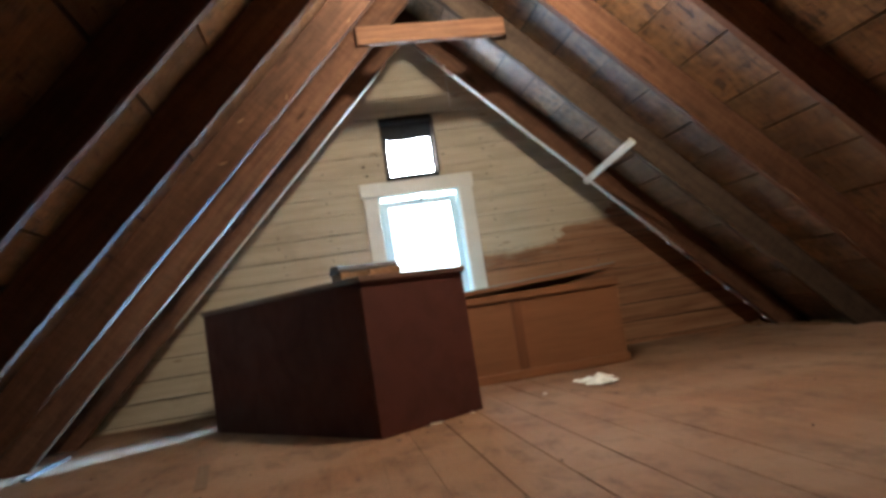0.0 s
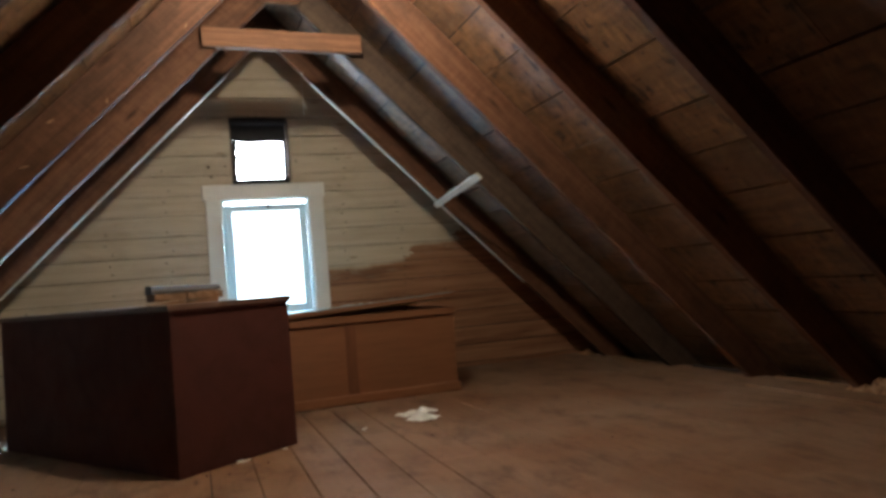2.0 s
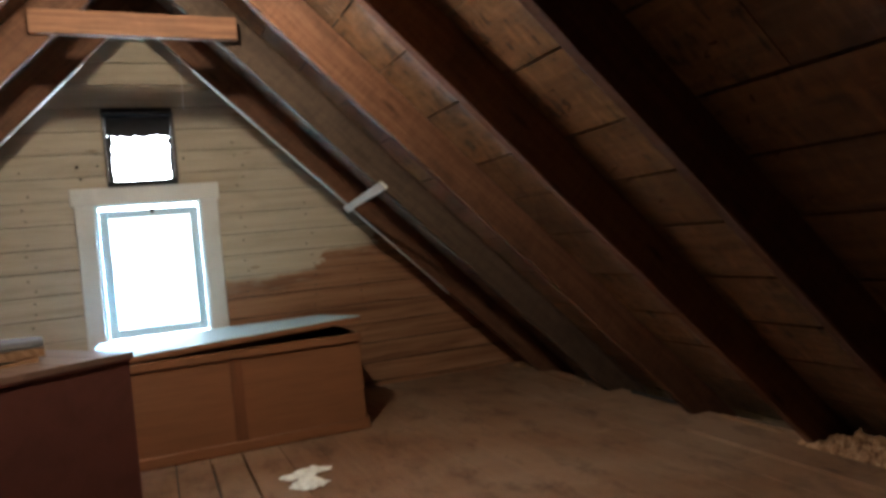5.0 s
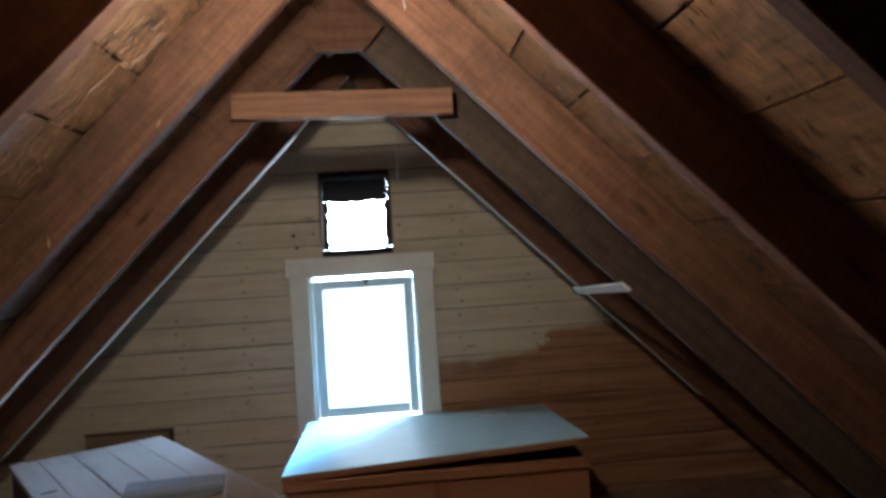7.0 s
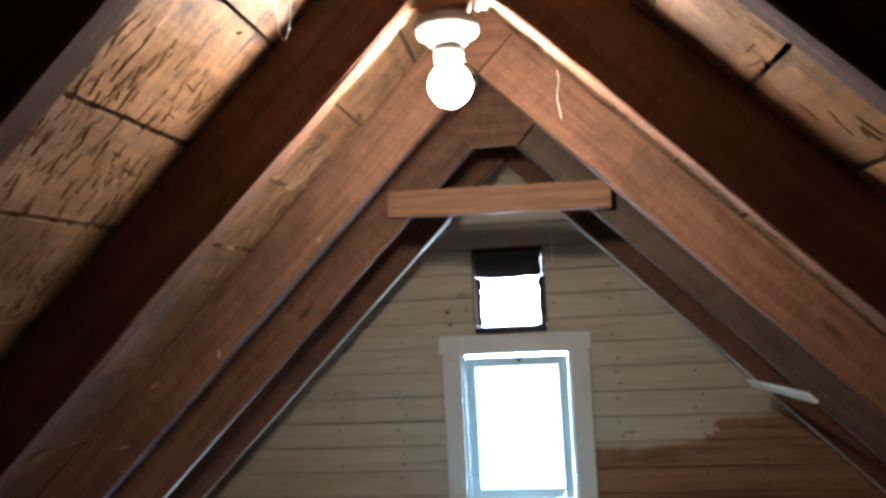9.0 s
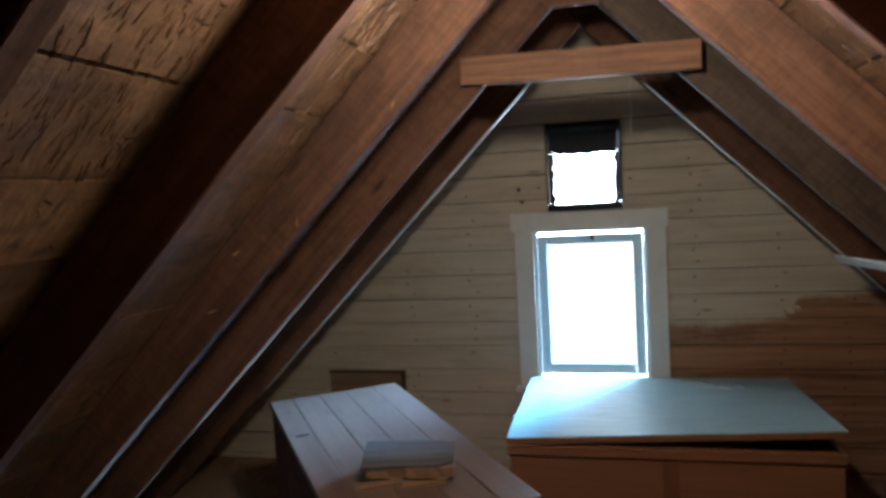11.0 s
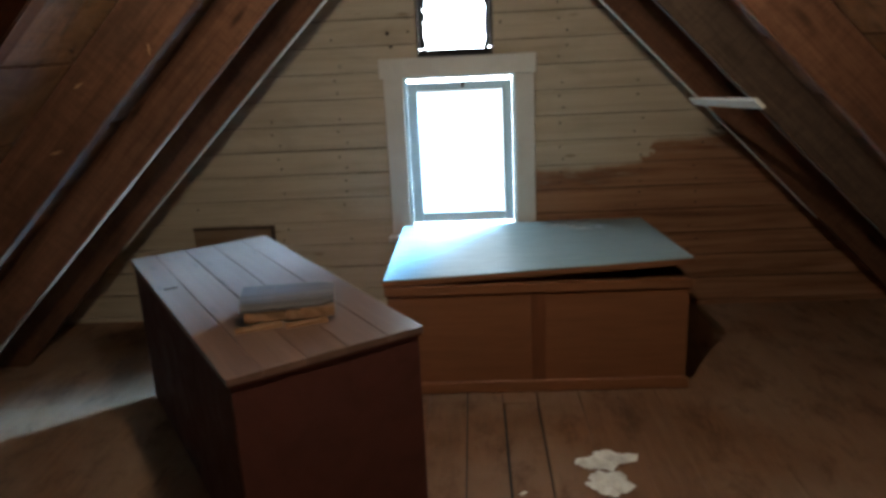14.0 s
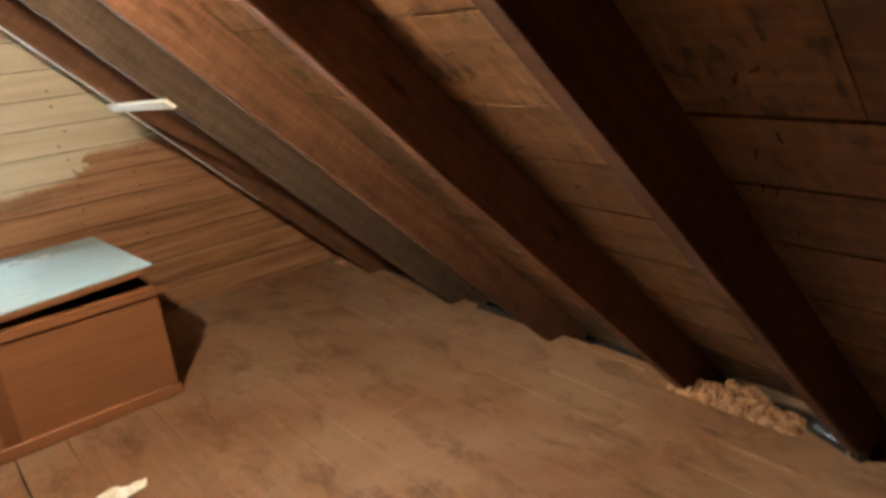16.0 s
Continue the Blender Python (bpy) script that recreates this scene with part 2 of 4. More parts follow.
def gable_paint():
    """Cream paint brushed on boards, bare brown wood below a ragged edge on one side of the window."""
    mat, nt, bsdf = material("gable_paint")
    vec, rnd = coords(nt)
    geo = nt.nodes.new("ShaderNodeNewGeometry").outputs["Position"]
    sep = nt.nodes.new("ShaderNodeSeparateXYZ")
    nt.links.new(geo, sep.inputs[0])
    grain = noise_of(nt, scaled(nt, vec, (1.3, 24, 24)), 1.0, 7, 0.62, 0.5)
    blot = noise_of(nt, scaled(nt, vec, (2, 5, 5)), 1.0, 6, 0.65, 0.4)
    cream = ramp(nt, grain, [(0.3, (0.46, 0.365, 0.245)), (0.55, (0.56, 0.455, 0.318)), (0.8, (0.605, 0.505, 0.362))])
    cream = mix(nt, maths(nt, "MULTIPLY", ramp(nt, blot, [(0.5, (0, 0, 0)), (0.75, (1, 1, 1))]), 0.45), cream, (0.30, 0.22, 0.13))
    vor = node(nt, "ShaderNodeTexVoronoi", Scale=1.0)
    nt.links.new(scaled(nt, vec, (2.6, 10, 10)), vor.inputs["Vector"])
    cream = mix(nt, ramp(nt, vor.outputs["Distance"], [(0.04, (0.7, 0.7, 0.7)), (0.11, (0, 0, 0))]), cream, (0.24, 0.15, 0.08))
    bare = ramp(nt, grain, [(0.28, (0.14, 0.060, 0.028)), (0.5, (0.31, 0.146, 0.071)), (0.75, (0.43, 0.22, 0.115))])
    rag = noise_of(nt, scaled(nt, geo, (1, 1, 1)), 9.0, 4, 0.7)
    edge = maths(nt, "ADD", maths(nt, "MULTIPLY", maths(nt, "MAXIMUM", maths(nt, "SUBTRACT", sep.outputs["X"], 0.9), -0.2), 0.32), 0.88)
    edge = maths(nt, "ADD", edge, maths(nt, "MULTIPLY", maths(nt, "SUBTRACT", rag, 0.5), 0.20))
    step = maths(nt, "ADD", maths(nt, "SNAP", maths(nt, "SUBTRACT", edge, 0.302 - 0.069), 0.1375), 0.302)
    edge = maths(nt, "ADD", maths(nt, "MULTIPLY", edge, 0.3), maths(nt, "MULTIPLY", step, 0.7))
    low = maths(nt, "MULTIPLY", maths(nt, "SUBTRACT", edge, sep.outputs["Z"]), 30.0, True)
    side = maths(nt, "MULTIPLY", maths(nt, "SUBTRACT", sep.outputs["X"], 0.36), 30.0, True)
    mask = maths(nt, "MULTIPLY", low, side)
    smear = noise_of(nt, scaled(nt, geo, (3, 3, 14)), 2.0, 5, 0.7)
    near = maths(nt, "MULTIPLY", maths(nt, "SUBTRACT", 0.16, maths(nt, "SUBTRACT", edge, sep.outputs["Z"])), 5.0, True)
    bare = mix(nt, maths(nt, "MULTIPLY", maths(nt, "MULTIPLY", ramp(nt, smear, [(0.5, (0, 0, 0)), (0.62, (1, 1, 1))]), near), 0.55), bare, (0.42, 0.34, 0.24))
    nt.links.new(mix(nt, mask, cream, bare), bsdf.inputs["Base Color"])
    bsdf.inputs["Roughness"].default_value = 0.75
    bsdf.inputs["Specular IOR Level"].default_value = 0.25
    bump(nt, bsdf, grain, 0.5)
    return mat


M_GABLE = gable_paint()


def glass():
    mat, nt, bsdf = material("window_glass")
    bsdf.inputs["Transmission Weight"].default_value = 1
    bsdf.inputs["Roughness"].default_value = 0.02
    bsdf.inputs["IOR"].default_value = 1.45
    bsdf.inputs["Base Color"].default_value = (0.95, 0.98, 0.98, 1)
    return mat


M_GLASS = glass()


def bulb_glass():
    mat, nt, bsdf = material("lit_bulb")
    bsdf.inputs["Base Color"].default_value = (1, 0.9, 0.75, 1)
    bsdf.inputs["Emission Color"].default_value = (1.0, 0.87, 0.66, 1)
    bsdf.inputs["Emission Strength"].default_value = BULB_GLOW
    return mat


M_BULB = bulb_glass()


# ---- shaping helpers ----
def block(bm, size, at=(0, 0, 0), m=None, bevel=0.0):
    """A box of that size round at, turned by m."""
    t = bmesh.new()
    bmesh.ops.create_cube(t, size=1.0)
    bmesh.ops.scale(t, vec=size, verts=t.verts)
    if bevel:
        bmesh.ops.bevel(t, geom=list(t.edges), offset=min(bevel, min(size) * 0.4), segments=1, affect="EDGES")
    bmesh.ops.transform(t, matrix=Matrix.Translation(at) @ (m or Matrix()), verts=t.verts)
    add_to(bm, t)
    return bm


def add_to(bm, t):
    vs = [bm.verts.new(v.co) for v in t.verts]
    t.verts.index_update()
    for f in t.faces:
        bm.faces.new([vs[v.index] for v in f.verts])
    t.free()


def box(size, at=(0, 0, 0), m=None, bevel=0.0):
    return block(bmesh.new(), size, at, m, bevel)


def prism(points, y0, y1, bm=None):
    """A polygon of (x, z) points, taken from y0 to y1."""
    bm = bm or bmesh.new()
    a = [bm.verts.new((x, y0, z)) for x, z in points]
    b = [bm.verts.new((x, y1, z)) for x, z in points]
    bm.faces.new(a)
    bm.faces.new(list(reversed(b)))
    n = len(points)
    for i in range(n):
        bm.faces.new((a[i], b[i], b[(i + 1) % n], a[(i + 1) % n]))
    bmesh.ops.recalc_face_normals(bm, faces=bm.faces)
    return bm


def lathe(profile, segments=20):
    """A turned shape from (radius, z) points."""
    bm = bmesh.new()
    rings = []
    for r, z in profile:
        rings.append([bm.verts.new((r * math.cos(k * math.tau / segments), r * math.sin(k * math.tau / segments), z)) for k in range(segments)])
    for p, q in zip(rings, rings[1:]):
        for k in range(segments):
            bm.faces.new((p[k], p[(k + 1) % segments], q[(k + 1) % segments], q[k]))
    bm.faces.new(list(reversed(rings[0])))
    bm.faces.new(rings[-1])
    bmesh.ops.recalc_face_normals(bm, faces=bm.faces)
    for f in bm.faces:
        f.smooth = True
    return bm


def tube(points, radius, sides=6):
    """A thin round cord along the points."""
    bm = bmesh.new()
    rings = []
    pts = [Vector(p) for p in points]
    for i, p in enumerate(pts):
        d = (pts[min(i + 1, len(pts) - 1)] - pts[max(i - 1, 0)]).normalized()
        u = d.cross(Vector((0.31, 0.9, 0.2))).normalized()
        w = d.cross(u)
        rings.append([bm.verts.new(p + radius * (u * math.cos(k * math.tau / sides) + w * math.sin(k * math.tau / sides))) for k in range(sides)])
    for p, q in zip(rings, rings[1:]):
        for k in range(sides):
            f = bm.faces.new((p[k], p[(k + 1) % sides], q[(k + 1) % sides], q[k]))
            f.smooth = True
    bm.faces.new(list(reversed(rings[0])))
    bm.faces.new(rings[-1])
    bmesh.ops.recalc_face_normals(bm, faces=bm.faces)
    return bm


def mesh_of(name, bm, mat):
    bmesh.ops.recalc_face_normals(bm, faces=bm.faces)
    me = bpy.data.meshes.new(name)
    bm.to_mesh(me)
    bm.free()
    me.materials.append(mat)
    return me


def thing(name, bm, mat, m=None, label="", category="", group="", kind=""):
    ob = new(name, mesh_of(name, bm, mat) if bm else None)
    ob.matrix_world = m or Matrix()
    return tagged(ob, label, category, group, kind)


def part(name, bm, mat, parent, label="", m=None):
    ob = new(name, mesh_of(name, bm, mat))
    ob.parent = parent
    ob.matrix_local = m or Matrix()
    return tagged(ob, label)


def board(length, width, thick, bevel=0.003, wave=0.0):
    """A plank with its length along x, slightly uneven along its edges."""
    bm = bmesh.new()
    n = 2 if not wave else 9
    rows = []
    b = min(bevel, thick * 0.3, width * 0.3)
    w, t = width / 2, thick / 2
    ring = [(-w + b, -t), (w - b, -t), (w, -t + b), (w, t - b), (w - b, t), (-w + b, t), (-w, t - b), (-w, -t + b)]
    for i in range(n):
        x = -length / 2 + length * i / (n - 1)
        rows.append([bm.verts.new((x, y + random.uniform(-wave, wave), z + random.uniform(-wave, wave))) for y, z in ring])
    for p, q in zip(rows, rows[1:]):
        for k in range(8):
            bm.faces.new((p[k], p[(k + 1) % 8], q[(k + 1) % 8], q[k]))
    bm.faces.new(list(reversed(rows[0])))
    bm.faces.new(rows[-1])
    return bm


def sheet(w, d, n, crumple, seed):
    """A crumpled sheet of paper or cloth with some thickness."""
    bm = bmesh.new()
    rnd = random.Random(seed)
    g = []
    for i in range(n + 1):
        row = []
        for j in range(n + 1):
            x, y = w * (i / n - 0.5), d * (j / n - 0.5)
            k = 1 + 0.28 * noise.noise(Vector((i * 0.55 + seed * 3.7, j * 0.55, 0)))
            z = abs(noise.noise(Vector((x * 11 + seed, y * 11, 1.7)))) * crumple + rnd.uniform(0, crumple * 0.02)
            row.append(bm.verts.new((x * k * math.sqrt(1 - 2 * (y / d) ** 2), y * k * math.sqrt(1 - 2 * (x / w) ** 2), 0.002 + z)))
        g.append(row)
    for i in range(n):
        for j in range(n):
            bm.faces.new((g[i][j], g[i + 1][j], g[i + 1][j + 1], g[i][j + 1]))
    r = bmesh.ops.solidify(bm, geom=list(bm.faces), thickness=-0.002)
    return bm


def torn_paper(w, d, n, height, seed):
    """A crumpled scrap with a torn, lobed outline, sharp folds and lifted edges."""
    bm = bmesh.new()
    rings = []
    for i in range(1, n // 2 + 1):
        row = []
        u = i / (n // 2)
        for j in range(2 * n):
            a = math.tau * j / (2 * n)
            lobe = 0.94 + 0.62 * noise.noise(Vector((math.cos(a) * 1.3 + seed, math.sin(a) * 1.3, seed * 0.7)))
            lobe += 0.24 * noise.noise(Vector((math.cos(a) * 4.5, math.sin(a) * 4.5, seed * 1.9)))
            x, y = math.cos(a) * u * lobe * w / 2, math.sin(a) * u * lobe * d / 2
            q = Vector((x * 13 + seed, y * 13, 1.7))
            z = height * (0.25 + 0.75 * abs(noise.noise(q)) + 0.3 * abs(noise.noise(q * 2.6))) * (1 - 0.55 * u * u)
            row.append(bm.verts.new((x, y, 0.003 + max(0.0, z))))
        rings.append(row)
    m = 2 * n
    bm.faces.new(rings[0])
    for p, q in zip(rings, rings[1:]):
        for j in range(m):
            bm.faces.new((p[j], q[j], q[(j + 1) % m], p[(j + 1) % m]))
    low = min(v.co.z for v in bm.verts)
    bmesh.ops.translate(bm, vec=(0, 0, 0.002 - low), verts=bm.verts)
    bmesh.ops.solidify(bm, geom=list(bm.faces), thickness=-0.0015)
    return bm


# ---- ground outside ----
thing("ground", box((3000, 3000, 0.2), (0, 0, -5.6)), M_GRASS, label="flat mown green grass ground round the house", category="ground", kind="structure")

haze = bpy.data.materials.new("bright_overcast_haze")
haze.use_nodes = True
hb = haze.node_tree.nodes["Principled BSDF"]
hb.inputs["Emission Color"].default_value = (0.88, 0.96, 1.0, 1)
hb.inputs["Emission Strength"].default_value = 100
thing("backdrop", box((30.5, 0.1, 17.2), (0, 6, 4.3)), haze, label="plain bright white sky beyond the window", category="backdrop", kind="structure")

# ---- gable wall with the window ----
WX0, WX1, WZ0, WZ1 = -0.298, 0.308, 0.50, 1.367
VX0, VX1, VZ0, VZ1 = -0.213, 0.19, 1.50, 1.918
TOP = SHEATH


def slope_z(x, c=TOP):
    return c - abs(x - RX)


wall = bmesh.new()
EX = 2.9
for pts in (
    [(-EX, -0.3), (WX0, -0.3), (WX0, slope_z(WX0)), (-EX, slope_z(-EX))],
    [(WX1, -0.3), (EX, -0.3), (EX, slope_z(EX)), (WX1, slope_z(WX1))],
    [(WX0, -0.3), (WX1, -0.3), (WX1, WZ0), (WX0, WZ0)],
    [(WX0, WZ1), (WX1, WZ1), (WX1, VZ0), (WX0, VZ0)],
    [(WX0, VZ0), (VX0, VZ0), (VX0, VZ1), (WX0, VZ1)],
    [(VX1, VZ0), (WX1, VZ0), (WX1, VZ1), (VX1, VZ1)],
    [(WX0, VZ1), (WX1, VZ1), (WX1, slope_z(WX1)), (RX, TOP), (WX0, slope_z(WX0))],
):
    prism(pts, 0.022, 0.15, wall)
wall_north = thing("wall_north", wall, M_DARK, label="gable end wall of horizontal boards painted cream", category="wall", kind="structure")

rear = prism([(-EX, -0.3), (EX, -0.3), (EX, slope_z(EX)), (RX, TOP), (-EX, slope_z(-EX))], BACK - 0.12, BACK)
wall_south = thing("wall_south", rear, M_RAFTER, label="plain brown board wall closing the rear gable", category="wall", kind="structure")

# ---- window ----
window_1 = thing("window_1", None, None, pose(0, 0, 0), "small attic window with white casing and pale blue sash", "window", kind="structure")
CY = -0.012
part("header_casing", box((0.852, 0.026, 0.104), (0, -0.013, 1.416), bevel=0.004), M_WHITE, window_1)
part("side_casing", box((0.106, 0.022, 0.878), (-0.353, -0.011, 0.925), bevel=0.003), M_WHITE, window_1)
part("side_casing", box((0.104, 0.022, 0.878), (0.360, -0.011, 0.925), bevel=0.003), M_WHITE, window_1)
part("window_sill", box((0.86, 0.06, 0.03), (0, -0.03, 0.470), bevel=0.005), M_WHITE, window_1)
part("jamb", box((0.016, 0.13, 0.866), (WX0 + 0.006, 0.06, 0.933)), M_SASH, window_1)
part("jamb", box((0.016, 0.13, 0.866), (WX1 - 0.006, 0.06, 0.933)), M_SASH, window_1)
part("head_jamb", box((0.574, 0.13, 0.014), (0.005, 0.06, 1.359)), M_SASH, window_1)
part("inner_sill", box((0.574, 0.13, 0.016), (0.005, 0.06, 0.510)), M_SASH, window_1)
sash = part("sash_stile", box((0.0545, 0.03, 0.793), (-0.2548, 0.05, 0.9365), bevel=0.004), M_SASH, window_1, "sash stile in pale blue lightened for window bloom")
part("sash_stile", box((0.0535, 0.03, 0.793), (0.2648, 0.05, 0.9365), bevel=0.004), M_SASH, window_1, "sash stile in pale blue lightened for window bloom")
part("sash_rail", box((0.4655, 0.03, 0.052), (0.005, 0.05, 1.307), bevel=0.004), M_SASH, window_1, "top rail in pale blue lightened for window bloom")
part("sash_rail", box((0.464, 0.03, 0.06), (0.005, 0.05, 0.570), bevel=0.004), M_SASH, window_1, "bottom rail in pale blue lightened for window bloom")
pane = part("pane", box((0.470, 0.004, 0.69), (0.005, 0.052, 0.94)), M_GLASS, window_1, "clear window pane")
pane.visible_shadow = False
latch = lathe([(0.004, 0.0), (0.012, 0.002), (0.013, 0.010), (0.007, 0.016), (0.004, 0.022)], 12)
part("latch_knob", latch, M_IRON, window_1, "dark iron latch knob", pose(0.022, 0.035, 1.325, 90, 0, 0))
part("latch_plate", box((0.016, 0.004, 0.034), (0.022, 0.033, 1.318), bevel=0.001), M_IRON, window_1, "dark iron latch plate")

# ---- louvred vent over the window ----
vent = thing("louvred_vent", None, None, pose(0, 0, 0), "dark square gable vent with torn screen above the window", "vent")
VW, VH = VX1 - VX0, VZ1 - VZ0
vcx = (VX0 + VX1) / 2
for nm, s, at in (("frame_top", (VW, 0.17, 0.012), (vcx, 0.068, VZ1 - 0.006)), ("frame_bottom", (VW, 0.17, 0.006), (vcx, 0.068, VZ0 + 0.003)),
                  ("frame_side", (0.012, 0.17, VH - 0.024), (VX0 + 0.006, 0.068, (VZ0 + VZ1) / 2)), ("frame_side", (0.012, 0.17, VH - 0.024), (VX1 - 0.006, 0.068, (VZ0 + VZ1) / 2))):
    part(nm, box(s, at, bevel=0.002), M_OLD if nm == "frame_side" else M_DARK, vent)
for nm, s, at in (("edge_strip", (VW + 0.012, 0.006, 0.006), (vcx, -0.019, VZ1 + 0.002)), ("edge_strip", (0.006, 0.006, VH), (VX1 + 0.003, -0.019, (VZ0 + VZ1) / 2))):
    part(nm, box(s, at), M_GREY, vent, "thin pale edge strip")
part("top_panel", box((VW - 0.026, 0.012, 0.115), (vcx, 0.05, VZ1 - 0.070)), M_DARK, vent, "near-black upper panel")
part("side_panel", box((0.020, 0.012, VH - 0.140), (VX0 + 0.022, 0.05, (VZ0 + VZ1 - 0.122) / 2)), M_DARK, vent)
part("side_panel", box((0.014, 0.012, VH - 0.140), (VX1 - 0.019, 0.05, (VZ0 + VZ1 - 0.122) / 2)), M_DARK, vent)
for k in range(4):
    part("louvre", box((VW - 0.03, 0.012, 0.0012), (vcx, 0.150, 1.56 + k * 0.066), pose(0, 0, 0, 8, 0, 0)), M_WHITE, vent, "pale sloping louvre")


def ragged(n, length, depth, seed):
    """A torn fringe of screen along x."""
    rnd = random.Random(seed)
    pts = [(-length / 2, 0.004), (length / 2, 0.004)]
    for i in range(n + 1):
        pts.append((length / 2 - length * i / n, -depth * rnd.uniform(0.1, 1.0)))
    return prism(pts, -0.0015, 0.0015)


part("torn_screen", ragged(26, VW - 0.06, 0.024, 3), M_DARK, vent, "torn dark screen edge", pose(vcx + 0.004, 0.046, VZ1 - 0.1275))
part("torn_screen", ragged(22, 0.286, 0.022, 5), M_DARK, vent, "torn dark screen edge", pose(VX0 + 0.032, 0.046, 1.646, 0, -90, 0))
part("torn_screen", ragged(22, 0.286, 0.026, 8), M_DARK, vent, "torn dark screen edge", pose(VX1 - 0.026, 0.046, 1.646, 0, 90, 0))

# ---- roof boards, one mesh a slope ----
S2 = math.sqrt(2)


def slope(name, side, seed, joints):
    rnd = random.Random(seed)
    bm = bmesh.new()
    runs = [0.015] + [(SHEATH - z) * S2 for z in joints] + [(SHEATH + 0.35) * S2]
    for run, below in zip(runs, runs[1:]):
        w = below - run
        gap = rnd.choice((0.006, 0.009, 0.013, 0.017))
        y = -0.002
        while y > BACK:
            n = rnd.choice((2.1, 2.8, 3.6, 4.2))
            y2 = max(BACK, y - n)
            t = bmesh.new()
            bmesh.ops.create_cube(t, size=1.0)
            bmesh.ops.scale(t, vec=(y - y2 - 0.003, w - gap, 0.022), verts=t.verts)
            lift = rnd.uniform(0, 0.001)
            tip = rnd.uniform(-0.003, 0.003)
            for v in t.verts:
                v.co.z += tip * v.co.y / w
            # x: along the house, y: down the slope, z: out of the roof
            bmesh.ops.translate(t, vec=((y + y2) / 2, run + w / 2, 0.011 + lift), verts=t.verts)
            add_to(bm, t)
            y = y2
    down = Vector((side / S2, 0, -1 / S2))
    out = Vector((side / S2, 0, 1 / S2))
    m = Matrix(((0, down.x, out.x, RX), (1, down.y, out.y, 0), (0, down.z, out.z, SHEATH), (0, 0, 0, 1)))
    return thing(name, bm, M_SHEATH, m, "sloping underside of the roof in wide rough brown boards", "ceiling", kind="structure")


def roof_nails(ceiling, seed):
    """Bent nail points that came through the roof boards beside the rafters."""
    rnd = random.Random(seed)
    bm = bmesh.new()
    for k in range(110):
        x = rnd.choice((-2.02, -2.58, -2.80, -3.18, -3.42, -2.40)) + rnd.uniform(-0.06, 0.06)
        y = rnd.uniform(0.35, 2.6)
        b = Vector((x, y, 0.002))
        lean = Vector((rnd.uniform(-1, 1), rnd.uniform(-1, 1), 0)) * 0.012
        t = tube([b + Vector((0, 0, 0.01)), b + Vector((0, 0, -0.008)), b + Vector((0, 0, -0.018)) + lean], 0.0015, 5)
        add_to(bm, t)
    ob = part("roof_nail", bm, M_IRON, ceiling, "rusty nail points through the boards")
    ob["kind"] = "stuff"


def torn_fibres(ceiling, seed, count):
    """Slivers of wood torn up by the saw, lying down the slope on the roof boards."""
    rnd = random.Random(seed)
    bm = bmesh.new()
    for k in range(count):
        x = rnd.choice((rnd.uniform(-3.24, -2.70), rnd.uniform(-2.60, -2.00)))
        y = rnd.uniform(0.60, 1.24)
        ln, w, h = rnd.uniform(0.02, 0.08), rnd.uniform(0.003, 0.006), rnd.uniform(0.0007, 0.0021)
        lean = rnd.uniform(-0.3, 0.3) * ln
        top = [bm.verts.new((x + dx + lean * f, y + ln * f, 0.006)) for dx, f in ((-w / 2, 0), (w / 2, 0), (w * 0.3, 1), (-w * 0.3, 1))]
        tip = [bm.verts.new((x + lean * f + rnd.uniform(-w, w) * 0.3, y + ln * f, -h * g)) for f, g in ((0.12, 0.35), (0.8, 1.0))]
        bm.faces.new((top[0], top[1], tip[0]))
        bm.faces.new((top[1], top[2], tip[1], tip[0]))
        bm.faces.new((top[2], top[3], tip[1]))
        bm.faces.new((top[3], top[0], tip[0], tip[1]))
        bm.faces.new((top[3], top[2], top[1], top[0]))
    bmesh.ops.recalc_face_normals(bm, faces=bm.faces)
    ob = part("torn_fibre", bm, M_SHEATH, ceiling, "torn slivers on the rough sawn boards")
    ob["kind"] = "stuff"


roof_nails(slope("ceiling_east", 1, 11, (2.38, 2.19, 2.03, 1.86, 1.68, 1.49, 1.28, 1.12, 0.95, 0.75, 0.56, 0.39, 0.2, 0.0)), 61)
roof_nails(slope("ceiling_west", -1, 12, (2.39, 2.21, 2.02, 1.85, 1.67, 1.51, 1.30, 1.06, 0.92, 0.77, 0.58, 0.40, 0.2, 0.0)), 62)
for nm, side in (("roof_east", 1), ("roof_west", -1)):
    c0, c1 = SHEATH + 0.045 * S2, SHEATH + 0.085 * S2
    x = RX + side * 3.2
    pts = [(RX, c0), (x, c0 - 3.2), (x, c1 - 3.2), (RX, c1)]
    thing(nm, prism(pts, BACK - 0.3, 0.4), M_ROOF, label="dark felted outer roof slope", category="roof", kind="structure")

torn_fibres(bpy.data.objects["ceiling_west"], 81, 750)
torn_fibres(bpy.data.objects["ceiling_east"], 82, 200)

# ---- rafters ----
RT = 0.05
RD = (SHEATH - LOW) / S2 - 0.002
PAIRS = [(-0.62, -0.49), (-1.305, -1.265), (-1.965, -1.965), (-2.66, -2.68), (-3.31, -3.305)] + [(y, y) for y in ( -4.02, -4.74, -5.46, -6.18, -6.90)]
LEN = (LOW + 0.16) * S2


